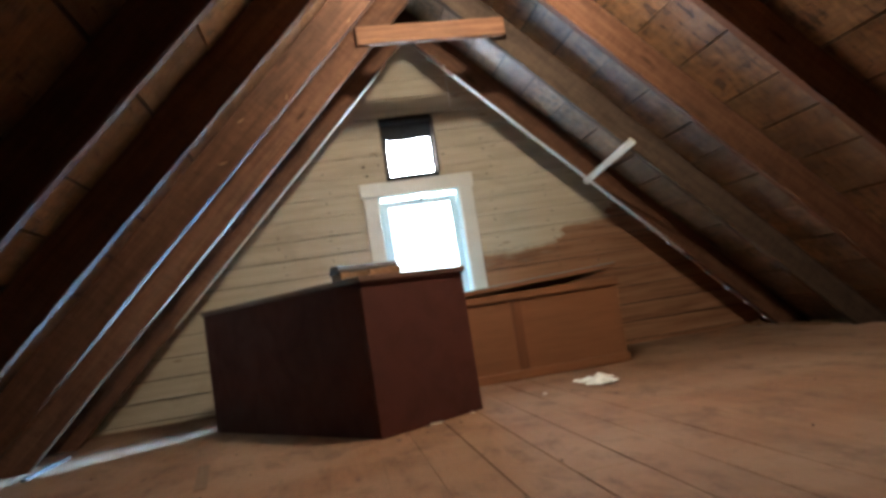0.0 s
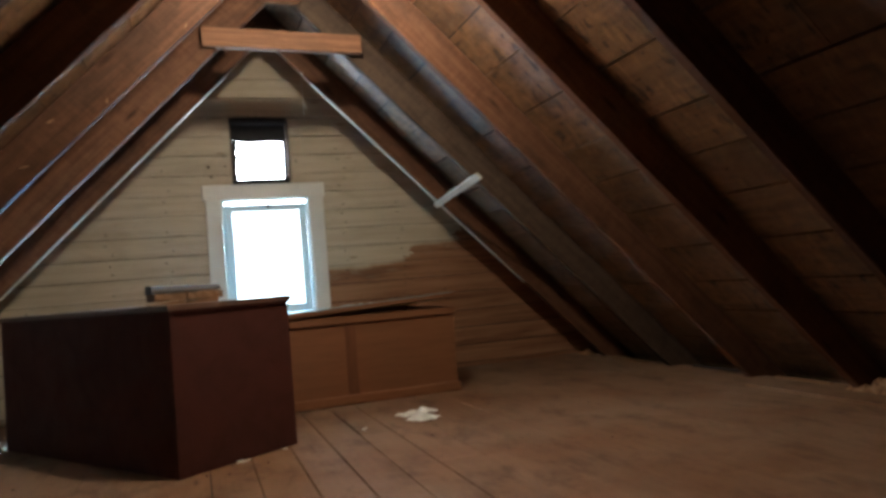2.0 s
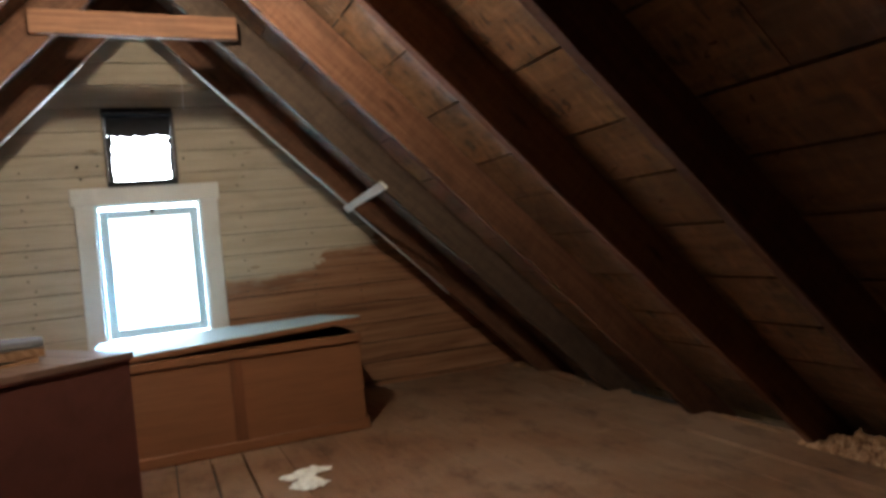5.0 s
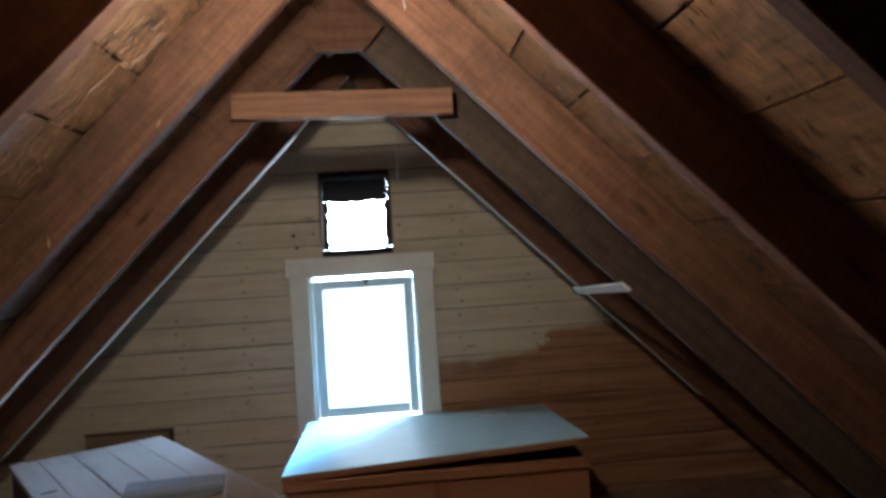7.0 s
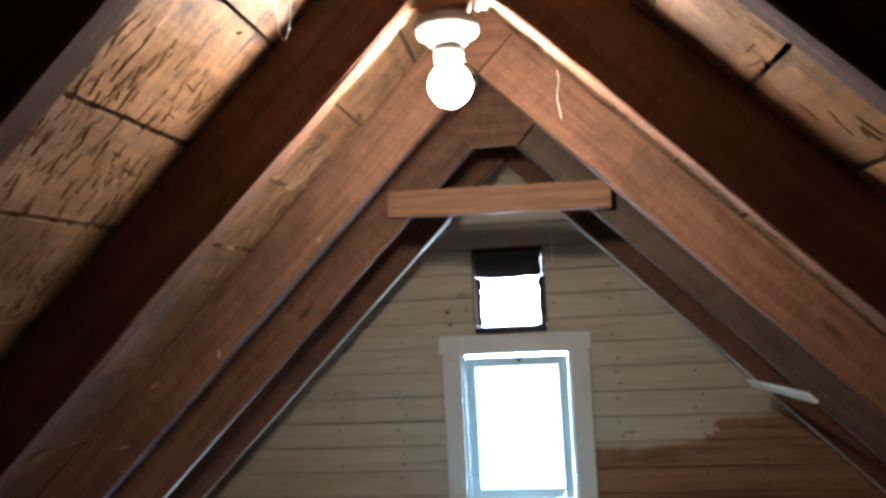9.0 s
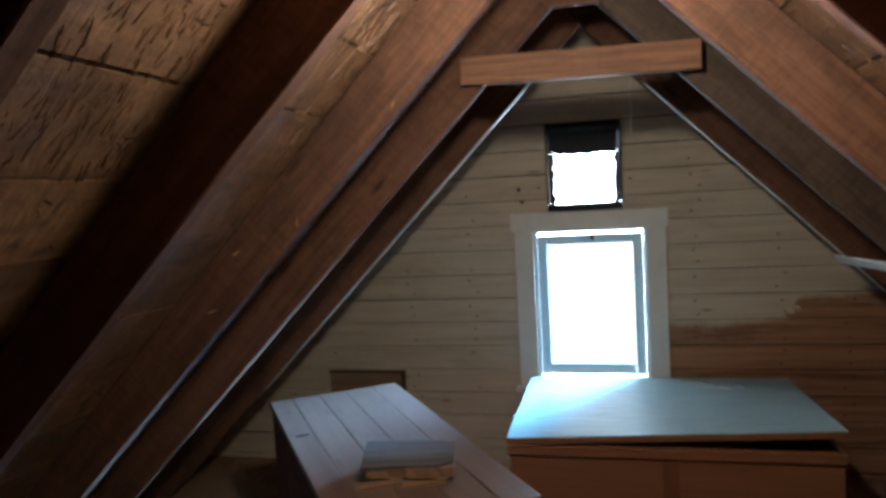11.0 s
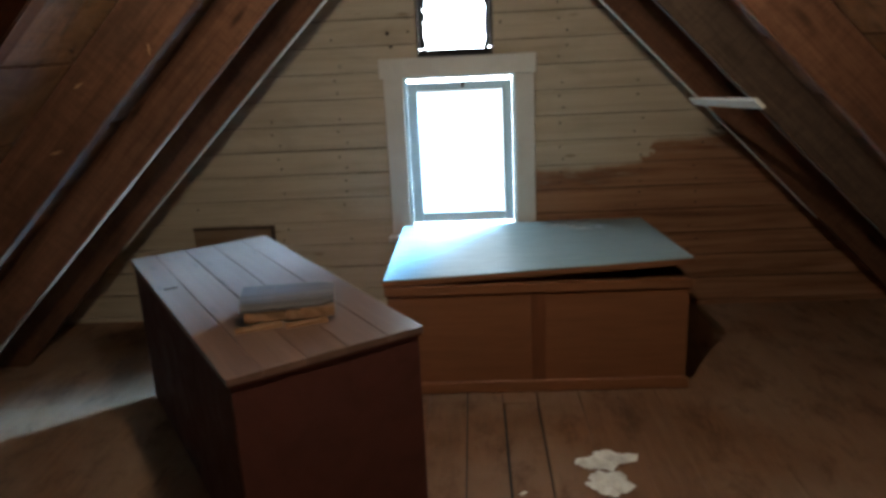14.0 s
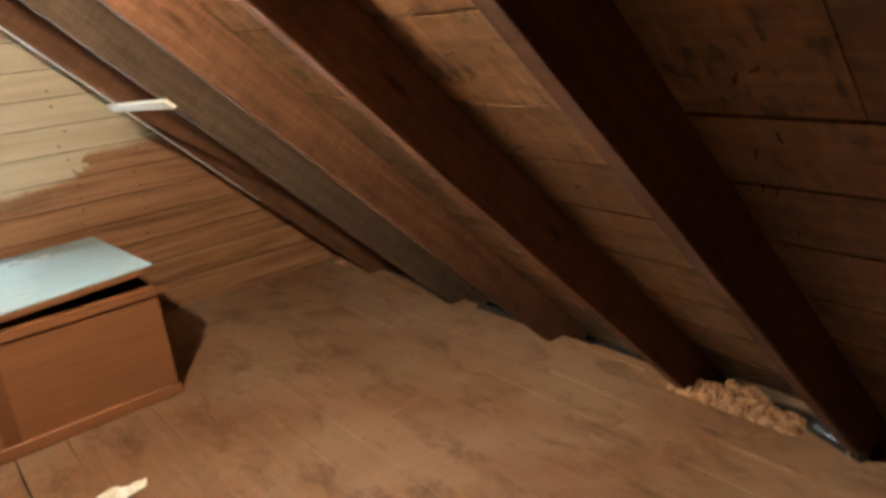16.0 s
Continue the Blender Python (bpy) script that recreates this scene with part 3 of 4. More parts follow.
def splinters(ob, seed, count):
    """Pale torn slivers on the face of a rafter."""
    rnd = random.Random(seed)
    for k in range(count):
        ln = rnd.uniform(0.025, 0.05)
        sliver = prism([(-ln / 2, 0), (ln * 0.1, 0.004), (ln / 2, 0.001), (ln * 0.1, -0.003)], -0.003, 0.003)
        part("splinter", sliver, M_CEDAR, ob, "pale torn splinter", pose(-1.3 + rnd.uniform(0, 1.1), RT / 2 + 0.002, rnd.uniform(-0.06, 0.06), 0, rnd.uniform(-50, 50), 0))


def rafter(side, near, mat):
    """A rafter with its length along local x, down the slope from the ridge."""
    bm = board(LEN, RT, RD, 0.004, 0.0022)
    down = Vector((side / S2, 0, -1 / S2))
    up = Vector((side / S2, 0, 1 / S2))
    across = up.cross(down)
    mid = Vector((RX, near + RT / 2, LOW)) + down * (LEN / 2 + 0.002 + (0.23 * 0 + 0.004)) + up * (RD / 2 + 0.001)
    m = Matrix(((down.x, across.x, up.x, mid.x), (down.y, across.y, up.y, mid.y), (down.z, across.z, up.z, mid.z), (0, 0, 0, 1)))
    return thing("rafter", bm, mat, m, "rough reddish-brown sawn rafter under the roof boards", "rafter", "roof rafters")


for west, east in PAIRS:
    ob = rafter(-1, west, M_RAFTER)
    if west == -1.965:
        splinters(ob, 71, 4)
    mate = rafter(1, east, M_OLD if east == -1.265 else M_RAFTER)
    # pale strips added below the gable rafters: daylight put in as colour
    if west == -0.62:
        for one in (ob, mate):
            part("painted_edge", box((2.05, RT - 0.008, 0.003), (-0.36, 0, -RD / 2 - 0.0035), bevel=0.001), M_WHITE, one, "pale strip for the daylight along the lower edge")
    near = max(west, east)
    # apex fillers that lock each pair together at the ridge
    pts = [(RX - 0.003, LOW + 0.004), (RX + 0.003, LOW + 0.004), (RX + RD * 0.70, LOW + RD * 0.70), (RX, LOW + RD * 1.38), (RX - RD * 0.70, LOW + RD * 0.70)]
    thing("ridge_block", prism(pts, near + 0.003, near + RT - 0.003), M_RAFTER, label="brown wooden block joining a rafter pair at the ridge", category="ridge block", group="ridge blocks")

thing("tie_beam", board(0.85, 0.103, 0.044, 0.003, 0.0012), M_TIE, pose(0.029, -1.324, 2.045, 90, 0, 0) @ pose(0, 0, 0, 0, 0, -1.0),
      "short reddish wooden collar tie nailed across two rafters", "tie beam")
gus = prism([(RX - 0.09, 2.255), (RX + 0.09, 2.255), (RX + 0.30, 2.09), (RX + 0.34, 2.10), (RX + 0.02, 2.44), (RX - 0.02, 2.44), (RX - 0.34, 2.10), (RX - 0.30, 2.09)][:2] + [(RX + 0.17, 2.345), (RX, 2.50), (RX - 0.17, 2.345)], -1.322, -1.302)
thing("gusset_board", gus, M_RAFTER, label="brown gusset board nailed over the rafter peak", category="gusset")

# ---- white lath nailed under two rafters ----
a, b = Vector((1.128, -0.45, 1.208)), Vector((1.085, -1.385, 1.268))
d = (b - a)
ang = math.degrees(math.atan2(d.y, d.x))
rise = math.degrees(math.asin(d.z / d.length))
thing("white_lath", board(d.length, 0.045, 0.014, 0.002, 0.001), M_WHITE, Matrix.Translation((a + b) / 2) @ pose(0, 0, 0, 0, 0, ang) @ pose(0, 0, 0, 0, -rise, 0) @ pose(0, 0, 0, -45, 0, 0),
      "white painted lath nailed across two rafters", "lath")

# ---- red box ----
BOX_ANGLE = 34.5
BW, BL, BH = 0.60, 1.49, 0.64
red_box = thing("red_box", None, None, pose(-0.612, -2.222, 0, 0, 0, BOX_ANGLE), "large dark red painted wooden bin with plank lid", "storage box")
TW = 0.022
part("front_panel", box((BW, TW, BH), (BW / 2, TW / 2, BH / 2), bevel=0.003), M_RED, red_box)
part("back_panel", box((BW, TW, BH), (BW / 2, BL - TW / 2, BH / 2), bevel=0.003), M_RED, red_box)
part("side_panel", box((TW, BL - 2 * TW, BH), (TW / 2, BL / 2, BH / 2), bevel=0.002), M_RED, red_box)
part("side_panel", box((TW, BL - 2 * TW, BH), (BW - TW / 2, BL / 2, BH / 2), bevel=0.002), M_RED, red_box)
part("base_panel", box((BW - 2 * TW, BL - 2 * TW, 0.02), (BW / 2, BL / 2, 0.03)), M_RED, red_box)
lid = part("lid", box((BW + 0.006, BL + 0.01, 0.008), (BW / 2, BL / 2 - 0.004, BH + 0.004)), M_RED, red_box, "plank lid of worn reddish-brown boards")
px = -0.012
for w in (0.105, 0.13, 0.128, 0.135, 0.126):
    part("lid_plank", board(BL + 0.018, w - 0.002, 0.022, 0.0018, 0.0006), M_LID, lid, "", pose(px + w / 2, BL / 2 - 0.002, BH + 0.019, 0, 0, 90))
    px += w
part("lid_notch", box((0.05, 0.012, 0.002), (0.045, 0.93, BH + 0.0312)), M_DARK, lid, "dark notch in a lid plank")

# ---- stack of wood pieces on the lid ----
stack = thing("wood_block_stack", None, None, pose(-0.56, -1.745, BH + 0.030, 0, 0, 12), "weathered grey board lying on split cedar pieces", "wood pieces")
part("cedar_piece", board(0.132, 0.19, 0.032, 0.003, 0.003), M_CEDAR, stack, "", pose(-0.076, 0.0, 0.034, 0, 0, 1.5))
part("cedar_piece", board(0.152, 0.20, 0.032, 0.003, 0.003), M_CEDAR, stack, "", pose(0.074, -0.004, 0.034, 0, 0, -1))
for sx, sy, ln, turn in ((-0.095, -0.108, 0.150, 10), (0.055, -0.104, 0.135, 9), (-0.02, 0.06, 0.27, 0)):
    wedge = prism([(-ln / 2, 0.0), (ln / 2, 0.0), (ln / 2, 0.017), (-ln / 2, 0.004)], -0.022, 0.022)
    part("shim", wedge, M_CEDAR, stack, "thin split wedge", pose(sx, sy, 0.0005, 0, 0, turn))


def split_slab(length, seed):
    """A rough split slab with a flat belly, a worn front bevel and a broken end."""
    bm = bmesh.new()
    ring = [(-0.102, 0.0), (-0.104, 0.010), (-0.085, 0.027), (-0.03, 0.036), (0.06, 0.039), (0.095, 0.028), (0.102, 0.0)]
    rows = []
    for i in range(13):
        u = i / 12
        x = length * (u - 0.5)
        k = 1.0 - 0.30 * max(0.0, u - 0.86) / 0.14
        rows.append([bm.verts.new((x + 0.006 * noise.noise(Vector((y * 60, seed, 0))) * (1 if i in (0, 12) else 0), y * k + 0.003 * noise.noise(Vector((x * 30, y * 20, seed))),
                                   z * (1.0 - 0.25 * u) + 0.0025 * noise.noise(Vector((x * 25, y * 45, seed + 4))))) for y, z in ring])
    n = len(ring)
    for p, q in zip(rows, rows[1:]):
        for k in range(n):
            bm.faces.new((p[k], p[(k + 1) % n], q[(k + 1) % n], q[k]))
    bm.faces.new(list(reversed(rows[0])))
    bm.faces.new(rows[-1])
    bmesh.ops.recalc_face_normals(bm, faces=bm.faces)
    return bm


part("grey_board", split_slab(0.30, 4.2), M_GREY, stack, "weathered grey split slab", pose(0.0, 0.004, 0.052))

# ---- low chest under the window ----
chest = thing("low_chest", None, None, pose(0, 0, 0), "low brown plywood chest with lid standing ajar", "chest")
CX0, CX1, CY0, CY1, CH = -0.335, 0.985, -1.03, -0.075, 0.514
cw, cm = CX1 - CX0, (CX0 + CX1) / 2
CD = CY1 - CY0
part("front_panel", board(cw - 0.01, CH, 0.018, 0.002), M_PLY, chest, "", pose(cm, CY0 + 0.009, CH / 2, 90, 0, 0))
part("back_panel", board(cw - 0.01, CH, 0.018, 0.002), M_PLY, chest, "", pose(cm, CY1 - 0.009, CH / 2, 90, 0, 0))
part("end_panel", board(CD - 0.04, CH, 0.018, 0.002), M_PLY, chest, "", pose(CX0 + 0.012, (CY0 + CY1) / 2, CH / 2, 90, 0, 90))
part("end_panel", board(CD - 0.04, CH, 0.018, 0.002), M_PLY, chest, "", pose(CX1 - 0.012, (CY0 + CY1) / 2, CH / 2, 90, 0, 90))
part("bottom_panel", board(cw - 0.05, CD - 0.05, 0.016, 0.002), M_PLY, chest, "", pose(cm, (CY0 + CY1) / 2, 0.03))
part("front_stile", board(CH - 0.100, 0.062, 0.007, 0.001), M_STILE, chest, "darker brown front stile", pose(0.332, CY0 - 0.0035, CH / 2 + 0.006, 0, 90, 0) @ pose(0, 0, 0, 90, 0, 0))
part("top_rail", board(cw + 0.006, 0.042, 0.022, 0.003), M_PLY, chest, "", pose(cm, CY0 - 0.008, CH - 0.020, 90, 0, 0))
part("plinth", board(cw + 0.01, 0.055, 0.016, 0.004), M_PLY, chest, "", pose(cm, CY0 - 0.010, 0.0285, 90, 0, 0))


def warped_lid(x0, x1, y0, y1, thick, heights):
    """A lid whose corners lie at different heights: front left, front right, back right, back left."""
    bm = bmesh.new()
    n = 8
    top, bot = [], []
    for i in range(n + 1):
        ra, rb = [], []
        for j in range(n + 1):
            u, v = i / n, j / n
            z = (heights[0] * (1 - u) + heights[1] * u) * (1 - v) + (heights[3] * (1 - u) + heights[2] * u) * v
            x, y = x0 + (x1 - x0) * u, y0 + (y1 - y0) * v
            ra.append(bm.verts.new((x, y, z)))
            rb.append(bm.verts.new((x, y, z - thick)))
        top.append(ra)
        bot.append(rb)
    for i in range(n):
        for j in range(n):
            bm.faces.new((top[i][j], top[i + 1][j], top[i + 1][j + 1], top[i][j + 1]))
            bm.faces.new((bot[i][j], bot[i][j + 1], bot[i + 1][j + 1], bot[i + 1][j]))
    for i in range(n):
        bm.faces.new((top[i][0], bot[i][0], bot[i + 1][0], top[i + 1][0]))
        bm.faces.new((top[i][n], top[i + 1][n], bot[i + 1][n], bot[i][n]))
        bm.faces.new((top[0][i], top[0][i + 1], bot[0][i + 1], bot[0][i]))
        bm.faces.new((top[n][i], bot[n][i], bot[n][i + 1], top[n][i + 1]))
    return bm


clid = part("chest_lid", warped_lid(CX0 - 0.008, CX1 + 0.008, CY0 - 0.012, CY1 + 0.03, 0.024, (0.540, 0.602, 0.542, 0.540)), M_PLY, chest, "lid propped slightly open")
part("lid_covering", warped_lid(CX0 - 0.006, CX1 + 0.006, CY0 - 0.009, CY1 + 0.028, 0.004, (0.544, 0.606, 0.546, 0.544)), M_TOP, clid, "pale lid surface under wrinkled film, tinted for daylight")

for fx, fy, ln, turn in ((0.50, -0.20, 0.17, 4), (0.64, -0.30, 0.12, -14), (0.58, -0.26, 0.07, 30), (0.72, -0.27, 0.06, -25)):
    zt = 0.545 + 0.062 * (fx - CX0) / cw * (CY1 - fy) / CD
    fold = prism([(-ln / 2, 0.0), (ln / 2, 0.0), (ln * 0.3, 0.007), (0.0, 0.012), (-ln * 0.35, 0.005)], -0.006, 0.006)
    part("film_fold", fold, M_FILM, clid, "shiny fold of clear film", pose(fx, fy, zt, 0, 0, turn))

# ---- panel low on the gable wall ----
thing("wall_patch", board(0.478, 0.50, 0.014, 0.002), M_HATCH, pose(-1.335, -0.0075, 0.318, 90, 0, 0), "brown patch board fixed low on the gable wall", "wall panel")
patch = bpy.data.objects["wall_patch"]
part("top_strip", box((0.478, 0.014, 0.006), (0, 0.243, 0.0105)), M_OLD, patch, "dark strip along the top")
part("side_strip", box((0.022, 0.484, 0.006), (0.228, -0.008, 0.0105)), M_OLD, patch, "dark strip along the side")

# ---- bulb at the ridge ----
LX, LY = 0.02, -2.60
holder = thing("bare_bulb_lamp", None, None, pose(LX, LY, 0), "bare lit bulb in porcelain holder at the ridge", "lamp")
part("mounting_block", box((0.24, 0.028, 0.05), (0.01, -0.034, 2.285), bevel=0.004), M_CEDAR, holder, "pale wooden mounting block")
part("porcelain_base", lathe([(0.028, 2.196), (0.040, 2.200), (0.048, 2.214), (0.064, 2.220), (0.067, 2.234), (0.064, 2.248), (0.02, 2.258)], 28), M_PORCELAIN, holder)
ball = [(0.044 * math.sin(radians(12 * k)), 2.112 - 0.044 * math.cos(radians(12 * k))) for k in range(1, 14)]
part("bulb", lathe(ball, 28), M_BULB, holder, "glowing glass bulb")
part("bulb_neck", lathe([(0.022, 2.152), (0.030, 2.162), (0.032, 2.180), (0.030, 2.204)], 24), M_PORCELAIN, holder, "white bulb neck")
for k, dx in enumerate((0.048, 0.062, 0.075)):
    part("cable", tube([(dx + 0.006 * i + 0.008 * math.sin(i * 0.6 + k), -0.045 - 0.004 * k, 2.245 + 0.026 * i) for i in range(8)], 0.0055), M_CORD, holder, "white cable")
loop = [(-0.225 + 0.014 * math.sin(i / 20 * math.tau), -2.90, 2.21 + 0.085 * math.cos(i / 20 * math.tau)) for i in range(21)]
thing("wire_loop", tube(loop, 0.0016), M_CORD, label="pale loop of wire hanging from a rafter", category="wire")
thing("hanging_string", tube([(0.262 + 0.004 * math.sin(i), -1.970, 2.325 - 0.018 * i) for i in range(9)], 0.0016), M_CORD, label="knotted pale string hanging on a rafter", category="string")
thing("hanging_wire", tube([(0.235 + 0.003 * math.sin(i * 1.3), -0.54, 2.13 - 0.033 * i) for i in range(10)], 0.0022), M_CORD, label="thin pale wire hanging near the gable", category="wire")

# ---- litter on the floor ----
for k, (x, y, w, dd, r) in enumerate(((0.530, -1.625, 0.20, 0.125, 16), (0.512, -1.760, 0.18, 0.145, -8))):
    thing("crumpled_paper", torn_paper(w, dd, 26, 0.052, 11 + 3 * k), M_PAPER, pose(x, y, 0.0, 0, 0, r), "crumpled white paper lying on the floor boards", "paper", "paper scraps")
for k, (x, y, w) in enumerate(((-0.365, -2.075, 0.07), (-0.185, -1.965, 0.03), (0.207, -1.811, 0.028))):
    thing("paper_scrap", sheet(w, w * 0.5, 6, 0.012, 20 + k), M_PAPER, pose(x, y, 0.0, 0, 0, 30), "small torn white paper scrap on the floor", "paper", "paper scraps")


def pile(count, x0, x1, y0, y1, h, r, seed):
    rnd = random.Random(seed)
    bm = bmesh.new()
    for i in range(count):
        t = bmesh.new()
        s = r * rnd.uniform(0.5, 1.2)
        bmesh.ops.create_icosphere(t, subdivisions=2, radius=s)
        o = Vector((rnd.random() * 9, rnd.random() * 9, rnd.random() * 9))
        for v in t.verts:
            v.co *= 1 + 0.55 * noise.noise(v.co * (1.6 / s) + o)
        u = rnd.random()
        zz = h * (1 - abs(2 * rnd.random() - 1)) * (0.4 + 0.6 * math.sin(math.pi * u))
        bmesh.ops.translate(t, vec=(x0 + (x1 - x0) * rnd.random(), y0 + (y1 - y0) * u, s * 0.6 + zz), verts=t.verts)
        add_to(bm, t)
    return bm


def mound(length, width, height, seed, nx=110, ny=34):
    """A ragged heap of loose fluff, its length along y."""
    bm = bmesh.new()
    g = []
    for i in range(nx + 1):
        row = []
        for j in range(ny + 1):
            u, v = i / nx, j / ny
            p = Vector((u * length * 22, v * width * 22, seed))
            body = math.sin(math.pi * u) ** 0.5 * math.sin(math.pi * v) ** 0.7
            lumps = 0.55 + 0.6 * noise.noise(p * 0.8) + 0.35 * abs(noise.noise(p * 2.3)) + 0.25 * noise.noise(p * 5.1)
            row.append(bm.verts.new((v * width + 0.012 * noise.noise(p * 1.7), -u * length + 0.012 * noise.noise(p * 1.9), max(-0.004, height * body * lumps - 0.004))))
        g.append(row)
    for i in range(nx):
        for j in range(ny):
            bm.faces.new((g[i][j], g[i + 1][j], g[i + 1][j + 1], g[i][j + 1]))
    return bm


thing("insulation_pile", mound(0.52, 0.14, 0.095, 5.3), M_INSUL, pose(2.335, -2.59, 0.008), "loose tan insulation heaped along the eave", "insulation", kind="stuff")
thing("insulation_tuft", mound(0.14, 0.10, 0.05, 8.1, 40, 24), M_INSUL, pose(2.34, -0.12, 0.008), label="small tuft of tan insulation at the eave", category="insulation", kind="stuff")
bag = thing("black_hose", tube([(2.42 - 0.012 * i, -3.12 - 0.032 * i, 0.035) for i in range(7)], 0.026, 10), M_BLACK, label="black plastic hose end lying at the eave", category="hose")
part("clamp", tube([(2.362, -3.275, 0.035), (2.358, -3.286, 0.035)], 0.029, 10), M_STEEL, bag, "bright steel clamp")
for k, (x, y, ln, r, mt, lb) in enumerate(((2.345, -0.78, 0.52, 90, M_CEDAR, "pale split wood strip lying along the eave"), (2.435, -1.62, 0.40, 92, M_DARK, "dark wood strip lying along the eave"),
                                           (2.42, -2.28, 0.36, 88, M_CEDAR, "pale split wood strip lying along the eave"), (-2.225, -1.30, 0.60, 91, M_GREY, "weathered grey lath on the floor by the eave"))):
    thing("wood_strip", board(ln, 0.026, 0.012, 0.002, 0.002), mt, pose(x, y, 0.0065 + (0.007 if x > 2 else 0), 0, 0, r), lb, "wood strip", "wood strips")
thing("floor_debris", pile(40, -2.1, 2.2, -3.4, -0.9, 0.0, 0.0032, 9), M_IRON, label="dark specks of grit scattered over the floor", category="grit", kind="stuff")
# thin strip standing in for a soft dark stain in the floor
thing("floor_slat", board(0.50, 0.045, 0.003, 0.001, 0.0004), M_STAIN, pose(-1.30, -2.33, 0.0028, 0, 0, 98), "thin dull brown strip standing in for a floor stain", "slat")

# ---- stair up to the attic ----
SX0, SX1, SY1, SY0 = -1.15, 0.62, -4.25, -6.5
RISE, GO = 0.19, 0.23
stair = thing("stair", None, None, pose(0, 0, 0), "steep plain wooden attic stair rising through the floor", "stair")
for k in range(1, 13):
    part("tread", board(SX1 - SX0 - 0.01, GO + 0.02, 0.03, 0.004), M_FLOOR, stair, "", pose((SX0 + SX1) / 2, SY1 - GO * k + GO / 2 - 0.01, -RISE * k - 0.015))
    part("riser", board(SX1 - SX0 - 0.01, RISE - 0.032, 0.018, 0.002), M_FLOOR, stair, "", pose((SX0 + SX1) / 2, SY1 - GO * (k - 1) - 0.011, -RISE * k + RISE / 2 - 0.014, 90, 0, 0))
BOT = -RISE * 13
thing("stair_wall_west", box((0.1, 3.6, -BOT - 0.2), (SX0 - 0.05, SY1 - 1.75, BOT / 2 - 0.1)), M_PLASTER, label="plain plastered stairwell wall", category="wall", kind="structure")
thing("stair_wall_east", box((0.1, 3.6, -BOT - 0.2), (SX1 + 0.05, SY1 - 1.75, BOT / 2 - 0.1)), M_PLASTER, label="plain plastered stairwell wall", category="wall", kind="structure")
thing("stair_wall_south", box((SX1 - SX0, 0.1, -BOT - 0.2), ((SX0 + SX1) / 2, SY1 - 3.5, BOT / 2 - 0.1)), M_PLASTER, label="plain plastered stairwell wall", category="wall", kind="structure")
thing("floor_below", box((SX1 - SX0, 3.5, 0.1), ((SX0 + SX1) / 2, SY1 - 1.7, BOT - 0.05)), M_FLOOR, label="plain wooden floor below the stair", category="floor", kind="structure")
thing("stair_ceiling", box((SX1 - SX0, 1.1, 0.06), ((SX0 + SX1) / 2, SY0 - 0.56, -0.20)), M_PLASTER, label="plain plaster over the stair foot", category="ceiling", kind="structure")

# ---- floor: base, eave boards, and its planks ----
FX = 2.47
base = bmesh.new()
for x0, x1, y0, y1 in ((-FX, SX0, BACK, 0.02), (SX1, FX, BACK, 0.02), (SX0, SX1, SY1, 0.02), (SX0, SX1, BACK, SY0)):
    block(base, (x1 - x0, y1 - y0, 0.06), ((x0 + x1) / 2, (y0 + y1) / 2, -0.059))
floor = thing("floor", base, M_DARK, label="worn brown plank floor with open joints", category="floor", kind="structure")
# near-black boards close the gap beyond the floor edge
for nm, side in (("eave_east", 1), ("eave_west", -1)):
    thing(nm, box((0.75, -BACK, 0.02), (side * 2.78, BACK / 2, -0.15)), M_DARK, label="near-black boards closing the gap under the eave", category="eave", kind="structure")


def gable_boards():
    """Horizontal boards of the gable, cut round the window and the vent."""
    rnd = random.Random(21)
    z = 0.832 - 0.1375 * 7 + 0.02
    while z < TOP - 0.03:
        h = 0.1375
        z1 = min(z + h, TOP - 0.02)
        half = slope_z(RX, TOP) - (z + z1) / 2 + 0.06
        x0, x1 = max(-2.85, RX - half), min(2.85, RX + half)
        spans = [(x0, x1)]
        for hx0, hx1, hz0, hz1 in ((WX0, WX1, WZ0, WZ1), (VX0, VX1, VZ0, VZ1)):
            if z1 > hz0 + 0.03 and z < hz1 - 0.03:
                cut = []
                for p, q in spans:
                    if p < hx0 and q > hx1:
                        cut += [(p, hx0), (hx1, q)]
                    else:
                        cut.append((p, q))
                spans = cut
        for p, q in spans:
            if q - p < 0.08:
                continue
            g = rnd.choice((0.003, 0.004, 0.005, 0.006))
            part("gable_board", board(q - p - 0.002, z1 - z - g, 0.020, 0.0022, 0.0008), M_GABLE, wall_north, "", pose((p + q) / 2, 0.0105 + rnd.uniform(0, 0.002), (z + z1) / 2, 90, 0, 0))
        z = z1


gable_boards()

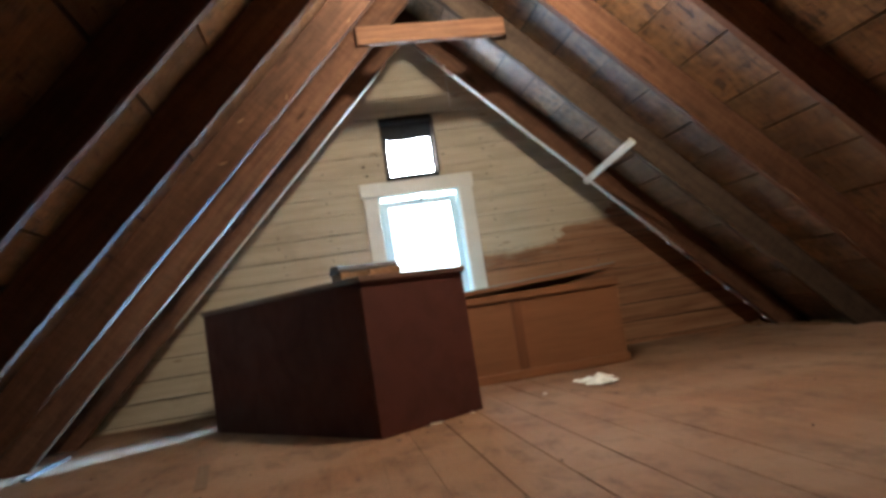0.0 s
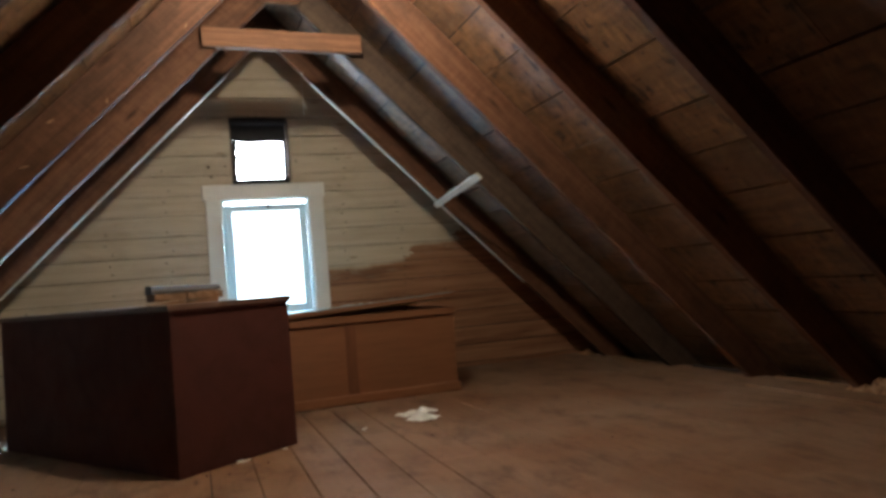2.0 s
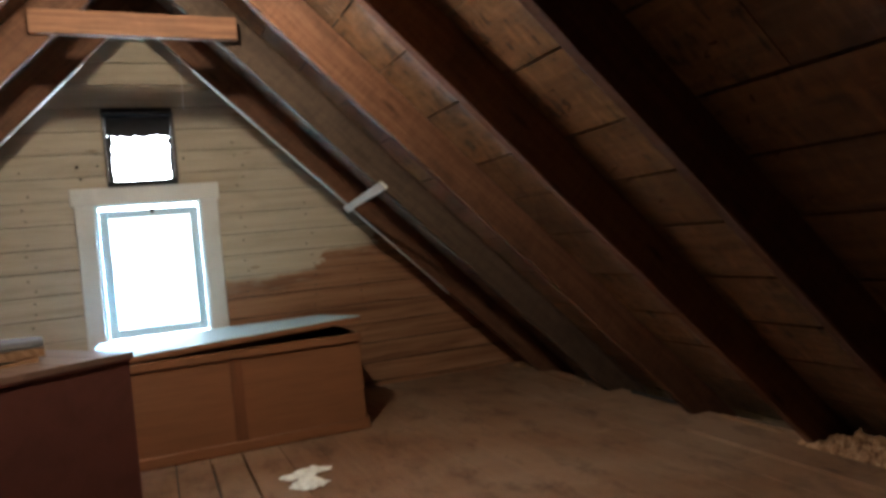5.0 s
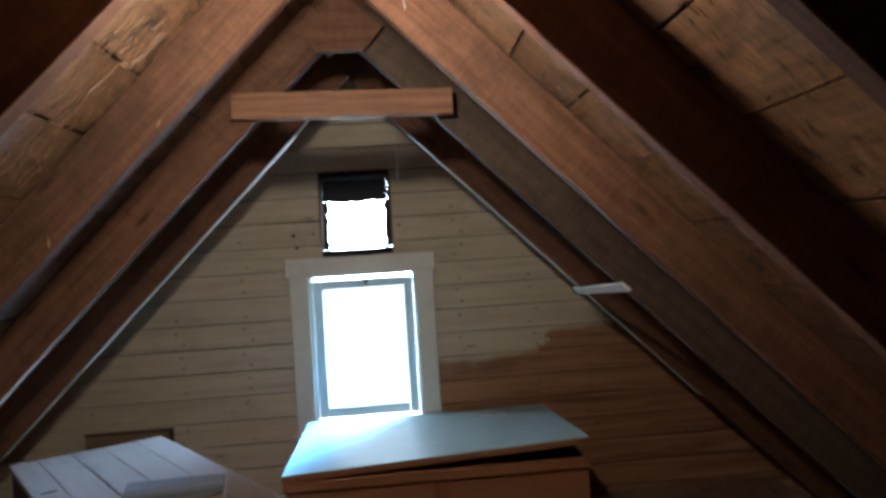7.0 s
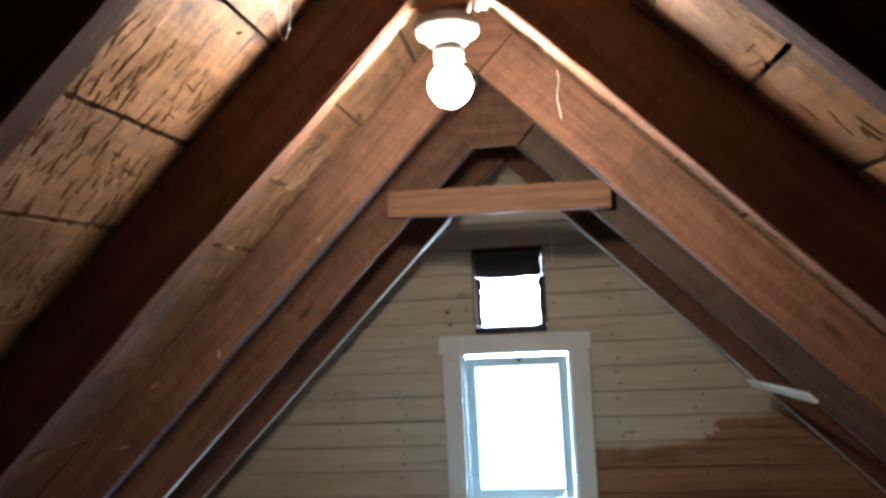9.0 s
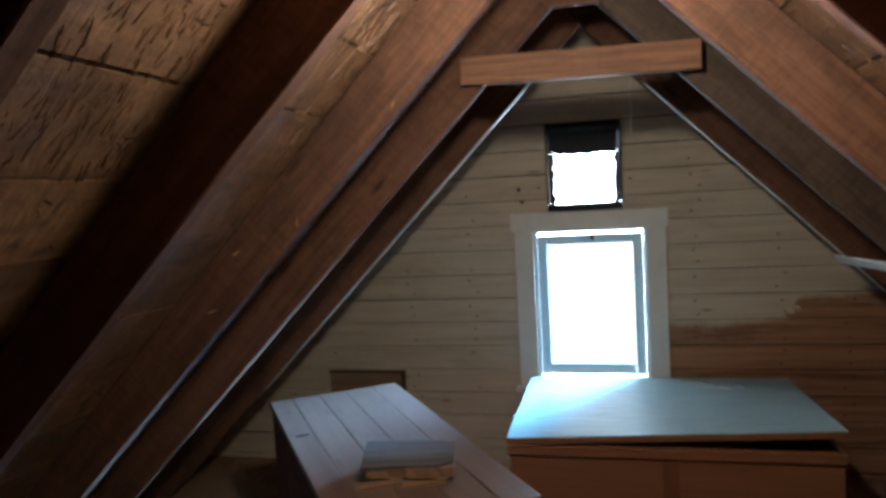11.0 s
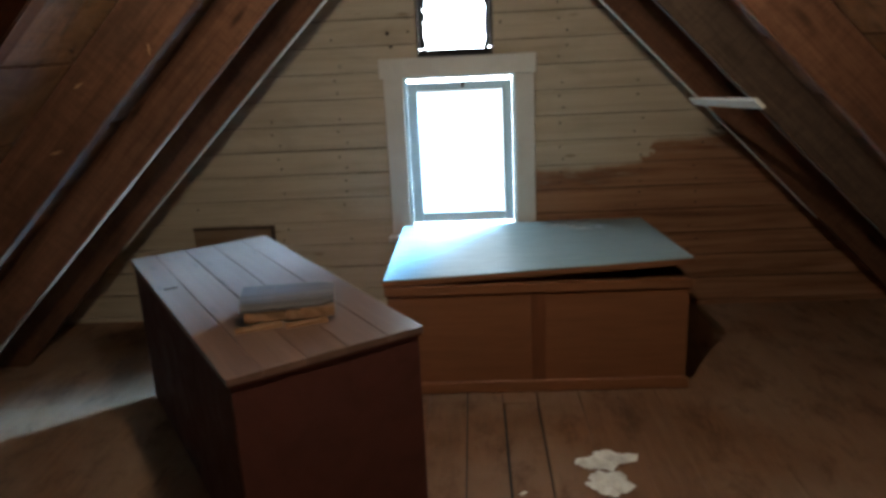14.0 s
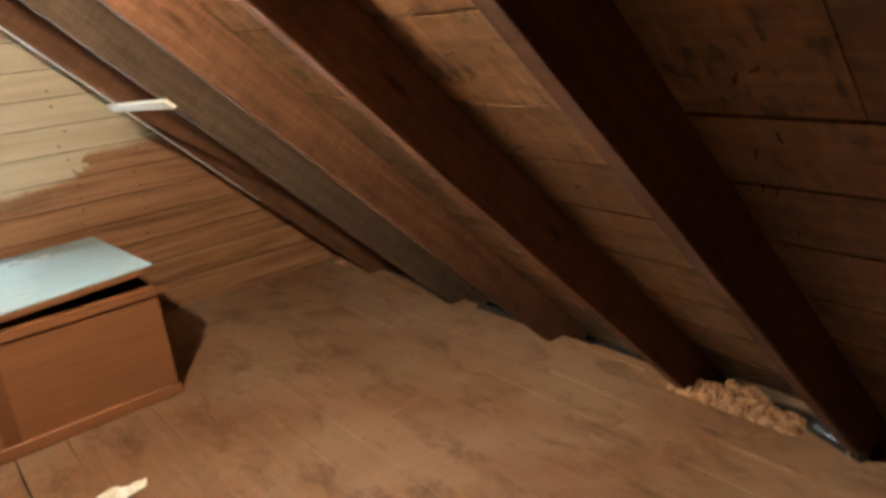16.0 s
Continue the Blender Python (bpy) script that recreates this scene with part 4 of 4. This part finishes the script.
nail = lathe([(0.002, 0), (0.006, 0.0), (0.005, 0.0018)], 8)
nail_mesh = mesh_of("nail_head", nail, M_IRON)
rnd = random.Random(31)
for x in (-1.55, -1.03, -0.66, 0.56, 0.98, 1.3):
    for k in range(14):
        z = 0.832 - 0.1375 * 4 + 0.1375 * k + 0.02
        for dz in (0.035, 0.10):
            if rnd.random() < 0.3:
                continue
            zz = z + dz + rnd.uniform(-0.006, 0.006)
            if zz < slope_z(x) - 0.3 and zz > 0.05:
                ob = new("nail_head", nail_mesh)
                ob.parent = wall_north
                ob.matrix_local = pose(x + rnd.uniform(-0.03, 0.03), -0.0005, zz, 90, 0, 0)


# enlarged nail heads standing in for worn spots in the paint by the vent
for x, z, k in ((-0.37, 1.60, 1.9), (-0.355, 1.53, 1.6), (-0.26, 1.675, 1.2), (-0.258, 1.605, 1.2), (0.235, 1.63, 1.2)):
    ob = new("nail_head", nail_mesh)
    ob.parent = wall_north
    ob.matrix_local = pose(x, -0.0005, z, 90, 0, 0) @ Matrix.Scale(k, 4)


def floor_planks():
    rnd = random.Random(41)
    x = -FX
    edges = []
    while x < FX - 0.05:
        edges.append(x)
        x += 0.165 + rnd.uniform(-0.012, 0.012)
    edges = [e for e in edges if (e < -0.56 or e > 0.40) and e < 2.1] + [-0.50, -0.332, -0.158, 0.008, 0.165, 0.318, 2.165, FX]
    edges.sort()
    for p, q in zip(edges, edges[1:]):
        runs = [(BACK, -0.0)]
        if p < SX1 and q > SX0:
            runs = [(BACK, SY0), (SY1, -0.0)]
        for lo, hi in runs:
            y = hi
            while y > lo + 0.02:
                n = rnd.choice((1.1, 1.9, 2.6, 3.3)) if y == hi else rnd.uniform(2.2, 4.0)
                y2 = max(lo, y - n)
                if y2 - lo < 0.5:
                    y2 = lo
                if p > 2.1 and y > -2.1:
                    y2 = -2.15
                if abs(p - 0.165) < 0.001 and y > -1.0:
                    y2 = -1.15
                elif abs(p - 0.165) < 0.001 and y > -1.8:
                    y2 = -1.90
                g = rnd.choice((0.0006, 0.0006, 0.0008, 0.001, 0.002)) if not -0.52 < p < 0.35 else 0.0055
                if abs(p - 0.165) < 0.001 and abs(y2 + 1.90) < 0.01:
                    g = 0.015
                part("floor_plank", board(y - y2 - 0.004, q - p - g, 0.028, 0.0006, 0.0004), M_FLOOR, floor, "",
                     pose((p + q) / 2 + rnd.uniform(-0.001, 0.001), (y + y2) / 2, -0.0145 - rnd.uniform(0, 0.0005) + (0.0 if p < 2.1 else 0.012 if y < -2.1 else 0.002), 0, 0, 90))
                y = y2


floor_planks()
